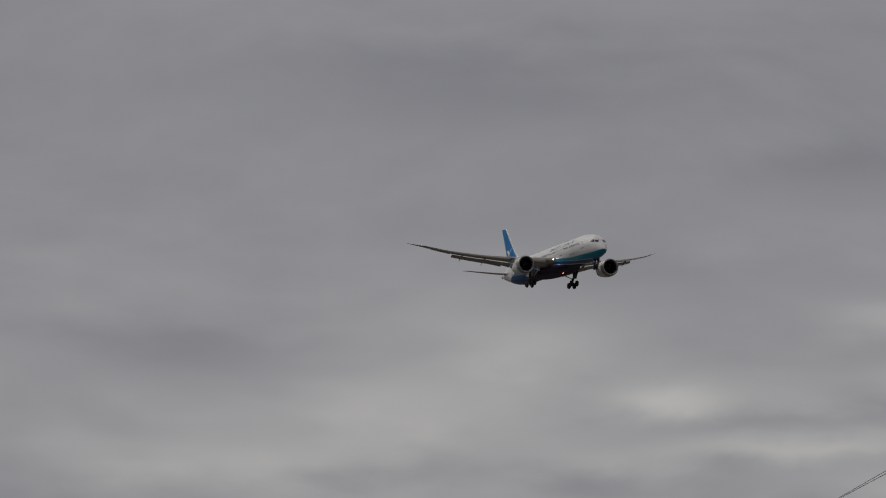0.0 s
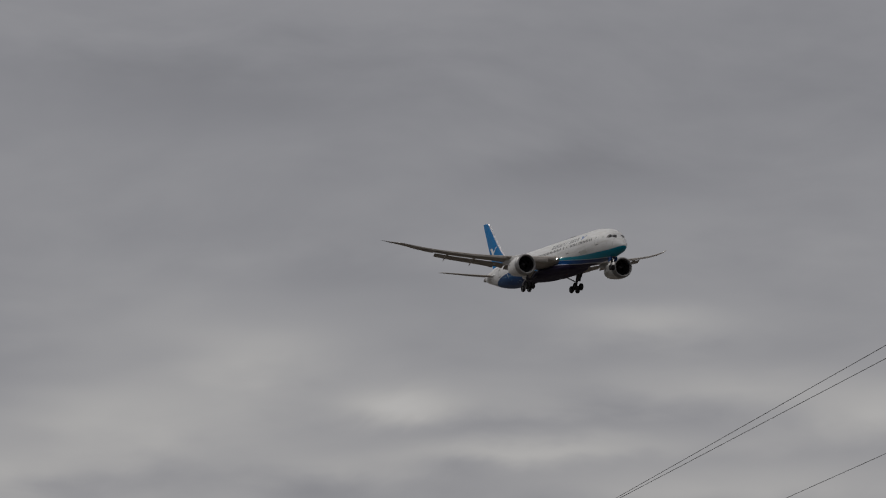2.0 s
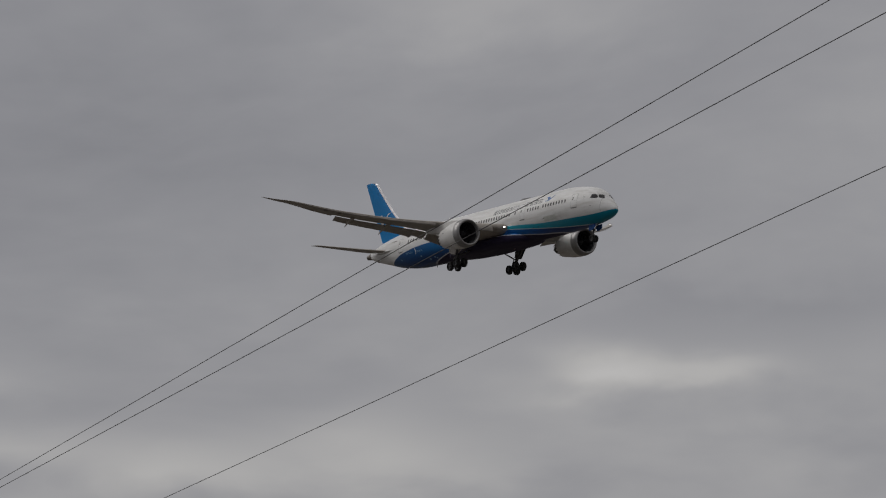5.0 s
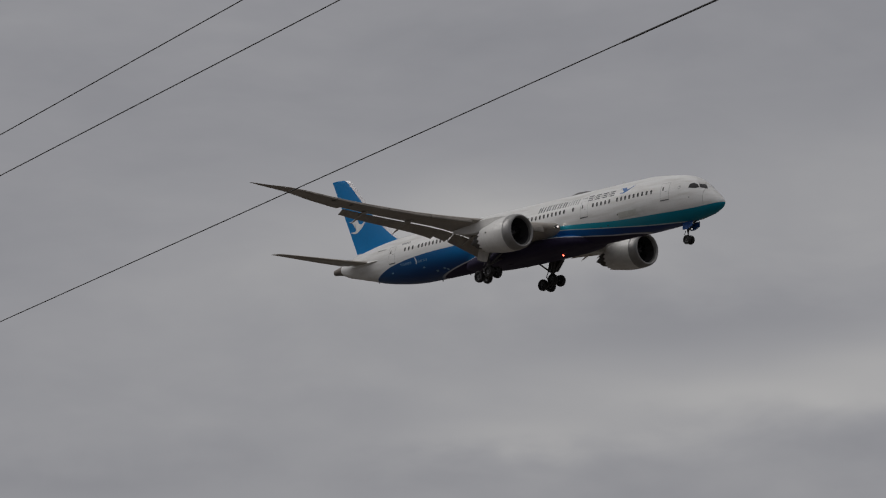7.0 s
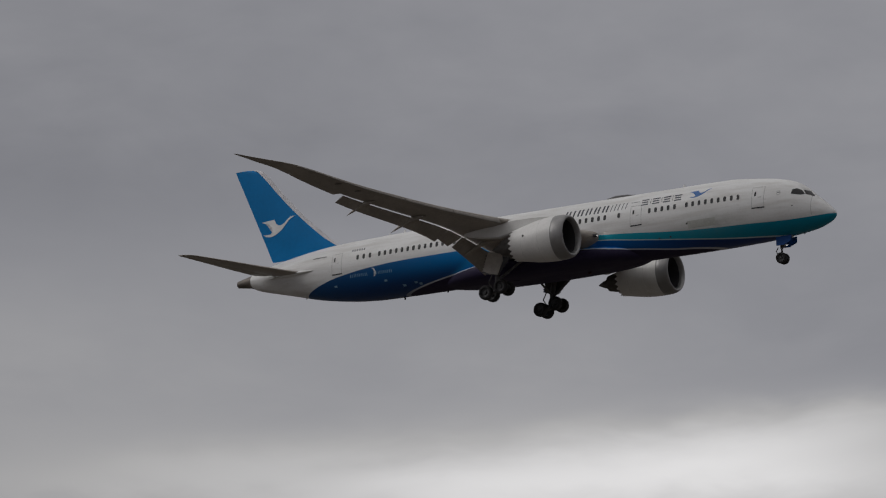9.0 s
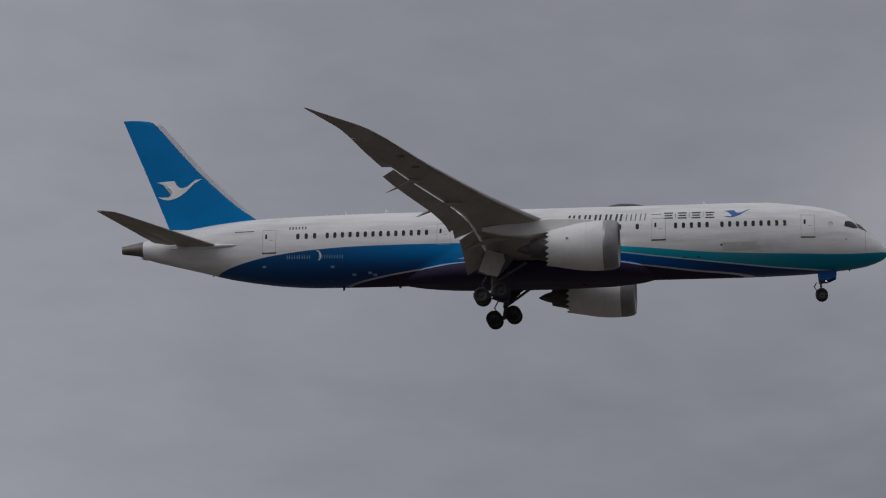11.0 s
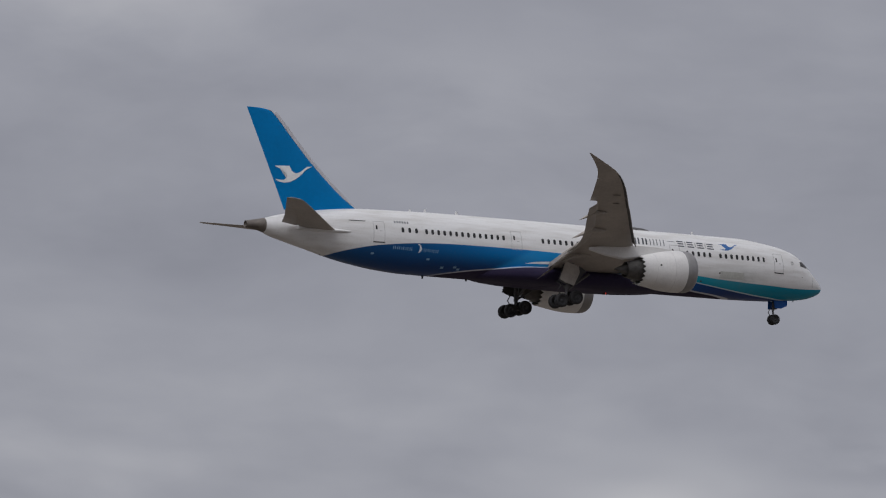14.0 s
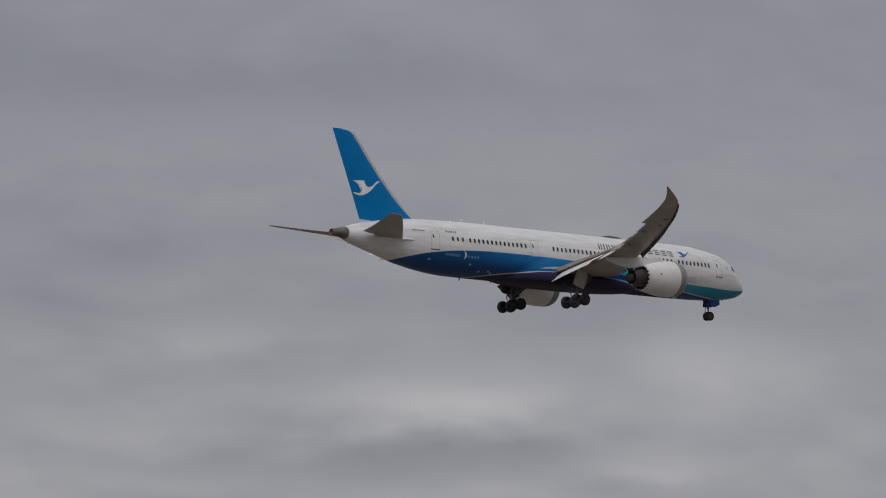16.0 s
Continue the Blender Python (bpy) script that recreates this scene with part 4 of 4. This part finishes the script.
def fin_ring(z, cut0, cut1, thick=0.10):
    le, c = FIN_LE(z), FIN_LE(z) - FIN_TE(z)
    pts = [(0, 0), (0.01, 0.3), (0.04, 0.58), (0.12, 0.85), (0.3, 1.0), (0.5, 0.9), (0.7, 0.6), (0.85, 0.32), (1, 0.02)]
    cs = [cut0 + (cut1 - cut0) * p[0] for p in pts]
    hs = [float(np.interp(q, [p[0] for p in pts], [p[1] for p in pts])) * thick * min(c, 6.2) / 2 for q in cs]
    return [(le - c * q, h, z) for q, h in zip(cs, hs)] + [(le - c * q, -h - 0.001, z) for q, h in list(zip(cs, hs))[::-1]]


FIN_Z = [1.2, 2.0, 2.62, 3.34, 4.35, 5.5, 6.62, 7.7, 8.77, 9.8, 10.8, 11.05, 11.16, 11.24]
bm = bmesh.new()
loft(bm, [fin_ring(z, 0.0, 0.70) for z in FIN_Z])
fin = part("fin", bm, TAIL, airliner, "blue vertical tail fin with white bird mark", smooth=40)
bm = bmesh.new()
loft(bm, [fin_ring(z, 0.6995, 1.0) for z in FIN_Z[1:]])
part("rudder", bm, TAIL, fin, smooth=40)
bm = bmesh.new()
rings = []
for z, w in ((2.60, 0.04), (3.0, 0.22), (3.6, 0.38), (4.35, 0.41), (5.5, 0.41), (6.62, 0.41), (7.7, 0.41), (8.77, 0.41), (9.8, 0.41), (10.7, 0.40), (11.0, 0.36), (11.12, 0.15)):
    le = FIN_LE(z)
    rings.append([(le - 0.10, 0.105, z), (le + 0.45 * w, 0.06, z), (le + w, 0, z), (le + 0.45 * w, -0.06, z), (le - 0.10, -0.105, z)])
loft(bm, rings)
part("fin_leading_edge", bm, EDGE, fin, "pale bare-metal leading edge strip", smooth=50)



def fin_half(x, z):
    """Half thickness of the fin at a place on its side."""
    ring = fin_ring(z, 0.0, 1.0)
    half = ring[:len(ring) // 2]
    return float(np.interp(-x, [-p[0] for p in half], [p[1] for p in half]))


for side in (-1, 1):
    bm = bmesh.new()
    f = bm.faces.new([bm.verts.new((x, 0, z)) for x, z in BIRD])
    bmesh.ops.triangulate(bm, faces=[f])
    bmesh.ops.subdivide_edges(bm, edges=bm.edges[:], cuts=3, use_grid_fill=True)
    for v in bm.verts:
        v.co.y = side * (fin_half(v.co.x, v.co.z) + 0.02)
    made = bmesh.ops.extrude_face_region(bm, geom=bm.faces[:])
    bmesh.ops.translate(bm, vec=(0, -side * 0.03, 0), verts=[v for v in made["geom"] if isinstance(v, bmesh.types.BMVert)])
    part("bird_mark", bm, LOGO_WHITE, fin, "white bird-shaped airline mark", smooth=40)


# ---- landing gear ----
def wheel_mesh(name, radius, width):
    bm = bmesh.new()
    sides = 28
    w, r = width / 2, radius
    tyre = [(-w * 0.75, r * 0.58), (-w, r * 0.68), (-w, r * 0.86), (-w * 0.8, r * 0.96), (-w * 0.4, r), (w * 0.4, r), (w * 0.8, r * 0.96), (w, r * 0.86), (w, r * 0.68), (w * 0.75, r * 0.58)]
    rings = [[(q * math.cos(a), yy, q * math.sin(a)) for a in (2 * math.pi * j / sides for j in range(sides))] for yy, q in tyre]
    loft(bm, rings, close_ends=False)
    hub = [(-w * 0.75, r * 0.58), (-w * 0.5, r * 0.54), (-w * 0.4, r * 0.3), (-w * 0.75, r * 0.2), (w * 0.75, r * 0.2), (w * 0.4, r * 0.3), (w * 0.5, r * 0.54), (w * 0.75, r * 0.58)]
    rings = [[(q * math.cos(a), yy, q * math.sin(a)) for a in (2 * math.pi * j / sides for j in range(sides))] for yy, q in hub]
    loft(bm, rings[:4], close_ends=False, mat=1)
    loft(bm, rings[4:], close_ends=False, mat=1)
    for yy in (-w * 0.75, w * 0.75):
        f = bm.faces.new([bm.verts.new((r * 0.2 * math.cos(a), yy, r * 0.2 * math.sin(a))) for a in (2 * math.pi * j / sides for j in range(sides))])
        f.material_index = 1
    bmesh.ops.recalc_face_normals(bm, faces=bm.faces)
    me = bpy.data.meshes.new(name)
    bm.to_mesh(me)
    bm.free()
    me.materials.append(TYRE)
    me.materials.append(HUB)
    me.shade_smooth()
    me.set_sharp_from_angle(angle=radians(40))
    return me


MAIN_WHEEL, NOSE_WHEEL = wheel_mesh("main_wheel", 0.66, 0.50), wheel_mesh("nose_wheel", 0.50, 0.36)


def put_wheel(mesh, p, parent):
    ob = new("wheel", mesh)
    ob.parent = parent
    ob.matrix_basis = Matrix.Translation(p)


def build_main_gear(side):
    y = side * 4.95
    center = Vector((-31.3, y, -5.0))
    bm = bmesh.new()
    tube(bm, [(-30.9, y + side * 0.35, -1.6), (-31.1, y + side * 0.15, -3.2), (-31.2, y, -4.2)], [0.24, 0.24, 0.21], 14)
    tube(bm, [(-31.2, y, -4.2), center], [0.14, 0.15], 12)
    gear = part("main_landing_gear", bm, STRUT, airliner, "lowered four-wheel main landing gear", smooth=40)
    tilt = Vector((0.78, 0, 0.19))
    bm = bmesh.new()
    tube(bm, [center - tilt * 1.1, center - tilt * 0.4, center + tilt * 0.4, center + tilt * 1.1], [0.13, 0.19, 0.19, 0.13], 12)
    for s in (-1, 1):
        tube(bm, [center + s * tilt + Vector((0, -0.75, 0)), center + s * tilt + Vector((0, 0.75, 0))], 0.09, 10)
    part("bogie_beam", bm, STRUT, gear, smooth=40)
    for s in (-1, 1):
        for d in (-0.62, 0.62):
            put_wheel(MAIN_WHEEL, center + s * tilt + Vector((0, d, 0)), gear)
    bm = bmesh.new()
    tube(bm, [(-28.6, y - side * 0.4, -2.4), (-31.05, y + side * 0.05, -4.0)], 0.11, 10)
    tube(bm, [(-31.2, y - side * 2.3, -2.9), (-31.15, y - side * 0.05, -3.9)], 0.10, 10)
    tube(bm, [(-31.75, y, -3.55), (-32.1, y, -4.2), (-31.75, y, -4.75)], 0.06, 8)
    part("drag_brace", bm, STRUT, gear, smooth=40)
    bm = bmesh.new()
    rings = [[(x, y + side * (0.62 + o), z) for x, z in ((-30.3, -1.9), (-31.7, -1.5), (-32.3, -3.2), (-31.7, -3.5), (-30.8, -3.72), (-30.2, -2.5))] for o in (0.0, 0.07)]
    loft(bm, rings)
    part("strut_door", bm, GREY, gear, "grey gear leg door", smooth=0)
    bm = bmesh.new()
    teeth = [(-30.1, -1.9), (-31.7, -1.6)]
    for i in range(7):
        q = i / 6
        teeth += [(-31.85 - 0.45 * q, -1.75 - 1.45 * q), (-32.0 - 0.45 * q, -1.85 - 1.45 * q)]
    teeth += [(-31.7, -3.6), (-30.9, -3.75)]
    for i in range(5):
        q = i / 4
        teeth += [(-30.6 + 1.1 * q, -3.6 + 1.2 * q), (-30.55 + 1.05 * q, -3.45 + 1.2 * q)]
    loft(bm, [[(x, y + side * o, z) for x, z in teeth] for o in (0.54, 0.61)])
    part("door_liner", bm, SILL, gear, "dark ribbed inner face of the gear door", smooth=0)
    bm = bmesh.new()
    rings = [[(x, side * (1.0 + o), z - 0.25 * o) for x, z in ((-29.0, -2.9), (-33.4, -2.9), (-33.1, -3.2), (-32.6, -3.28), (-32.2, -3.4), (-31.2, -3.45), (-30.2, -3.3))] for o in (0.0, 0.06)]
    loft(bm, rings)
    part("bay_door", bm, NAVY, gear, "dark wheel bay door", smooth=0)


for side in (-1, 1):
    build_main_gear(side)

bm = bmesh.new()
tube(bm, [(-5.35, 0, -2.7), (-5.42, 0, -3.9)], 0.13, 12)
tube(bm, [(-5.42, 0, -3.9), (-5.36, 0, -4.77)], 0.085, 12)
tube(bm, [(-5.36, -0.42, -4.77), (-5.36, 0.42, -4.77)], 0.06, 10)
nose_gear = part("nose_landing_gear", bm, STRUT, airliner, "lowered twin-wheel nose landing gear", smooth=40)
for d in (-0.27, 0.27):
    put_wheel(NOSE_WHEEL, Vector((-5.36, d, -4.77)), nose_gear)
bm = bmesh.new()
tube(bm, [(-4.1, 0, -2.8), (-5.4, 0, -3.75)], 0.075, 10)
tube(bm, [(-5.75, 0, -3.75), (-5.95, 0, -4.1), (-5.7, 0, -4.5)], 0.045, 8)
box(bm, (-5.3, -0.22, -3.75), (-5.05, 0.22, -3.5), 0.03)
part("drag_brace", bm, STRUT, nose_gear, smooth=40)
for s in (-1, 1):
    bm = bmesh.new()
    rings = [[(x, s * (0.52 + 0.10 * (-2.9 - z) + o), z) for x, z in ((-4.15, -2.9), (-5.65, -2.95), (-5.6, -3.72), (-4.9, -3.72), (-4.2, -3.42))] for o in (0.0, 0.05)]
    loft(bm, rings)
    part("nose_gear_door", bm, DOOR_BLUE, nose_gear, "blue nose gear door", smooth=0)
lens("taxi_light", (-5.0, 0.18, -3.62), 0.07, STROBE, nose_gear, "small taxi light")

# ---- overhead cables ----
def overhead_cable(point, way, radius, s0, s1, label):
    """A slack line along a straight run; s in metres from the point."""
    p, d = Vector(point), Vector(way).normalized()
    bm = bmesh.new()
    tube(bm, [p + d * (s0 + (s1 - s0) * i / 60) for i in range(61)], radius, 8)
    me = bpy.data.meshes.new("overhead_cable")
    bm.to_mesh(me)
    bm.free()
    me.materials.append(WIRE)
    me.shade_smooth()
    return tagged(new("overhead_cable", me), label, "cable", "overhead cables")


overhead_cable((-22.406, 15.383, 6.650), (-0.9798, 0.1846, -0.0764), 0.0034, -30, 45, "thin dark overhead cable strung across the sky")
overhead_cable((-22.009, 14.971, 6.258), (-0.9805, 0.1850, -0.0664), 0.0034, -30, 45, "thin dark overhead cable strung across the sky")
third = overhead_cable((-19.240, 13.796, 5.256), (-0.9784, 0.1984, -0.0581), 0.0029, -30, 42, "thin dark overhead cable with a splice sleeve")
bm = bmesh.new()
p, d = Vector((-19.240, 13.796, 5.256)), Vector((-0.9784, 0.1984, -0.0581)).normalized()
tube(bm, [p + d * s for s in (-7.76, -7.71, -7.04, -6.99)], [0.003, 0.0046, 0.0046, 0.003], 10)
part("splice_sleeve", bm, WIRE, third, "thicker splice sleeve")


# ---- what moves ----
# seconds, place, bank, pitch and yaw in degrees; the nose points along +x
AIRLINER_ROWS = [
    (0.0, -809.27, 320.34, 111.3, 0.18, -1.06, -0.03), (0.5, -772.44, 319.88, 107.19, 0.18, -1.06, -0.03), (1.0, -735.79, 319.33, 103.1, 0.17, -1.07, -0.03),
    (1.5, -699.44, 318.64, 99.04, 0.17, -1.07, -0.03), (2.0, -663.45, 317.97, 95.1, 0.0, -1.0, 0.0), (2.5, -627.49, 317.32, 91.45, -0.17, -0.92, 0.03),
    (3.0, -591.4, 316.66, 87.96, -0.73, -0.66, 0.11), (3.5, -555.02, 316.25, 85.11, -1.27, -0.35, 0.19), (3.7, -540.34, 316.17, 84.34, -1.22, -0.35, 0.18),
    (5.8, -383.92, 319.64, 80.82, -0.76, -0.43, 0.15), (6.0, -368.87, 319.64, 80.96, -0.71, -0.44, 0.14), (6.5, -331.17, 319.26, 81.94, -0.12, -0.9, 0.03),
    (7.0, -293.47, 318.58, 82.87, 0.29, -1.28, -0.08), (7.5, -256.85, 317.93, 83.0, 0.39, -1.43, -0.12), (8.0, -221.0, 317.68, 82.09, 0.23, -1.28, -0.08),
    (8.5, -185.04, 318.01, 80.24, 0.11, -1.15, -0.04), (9.0, -148.73, 318.73, 77.76, 0.0, -1.0, 0.0), (9.5, -112.85, 319.92, 75.32, 0.0, -1.0, 0.0),
    (9.7, -98.49, 320.55, 74.41, 0.0, -1.0, 0.0), (11.8, 57.07, 328.19, 66.59, 0.0, -1.0, 0.0), (12.0, 71.27, 329.13, 65.4, 0.0, -1.0, 0.0),
    (12.5, 106.8, 331.79, 62.2, 0.0, -1.0, 0.0), (13.0, 142.63, 334.23, 59.53, 0.0, -1.0, 0.0), (13.5, 179.12, 336.51, 57.67, 0.0, -1.0, 0.0),
    (14.0, 217.47, 339.05, 56.36, 0.0, -1.0, 0.0), (14.5, 255.38, 339.58, 56.99, 0.0, -1.0, 0.0), (15.0, 293.12, 339.05, 56.8, 0.0, -1.0, 0.0),
    (15.5, 321.97, 331.72, 54.19, 0.0, -1.0, 0.0), (16.0, 341.66, 319.36, 49.45, 0.0, -1.0, 0.0),
]


def motions():
    walk(airliner, [(t, pose(*r)) for t, *r in AIRLINER_ROWS])
    # one turn in 1.385 seconds
    walk(beacon, [(0.2 * i, pose(*BEACON_PLACE, 0, 0, -22 - 360 / 1.385 * 0.2 * i)) for i in range(81)])


motions()
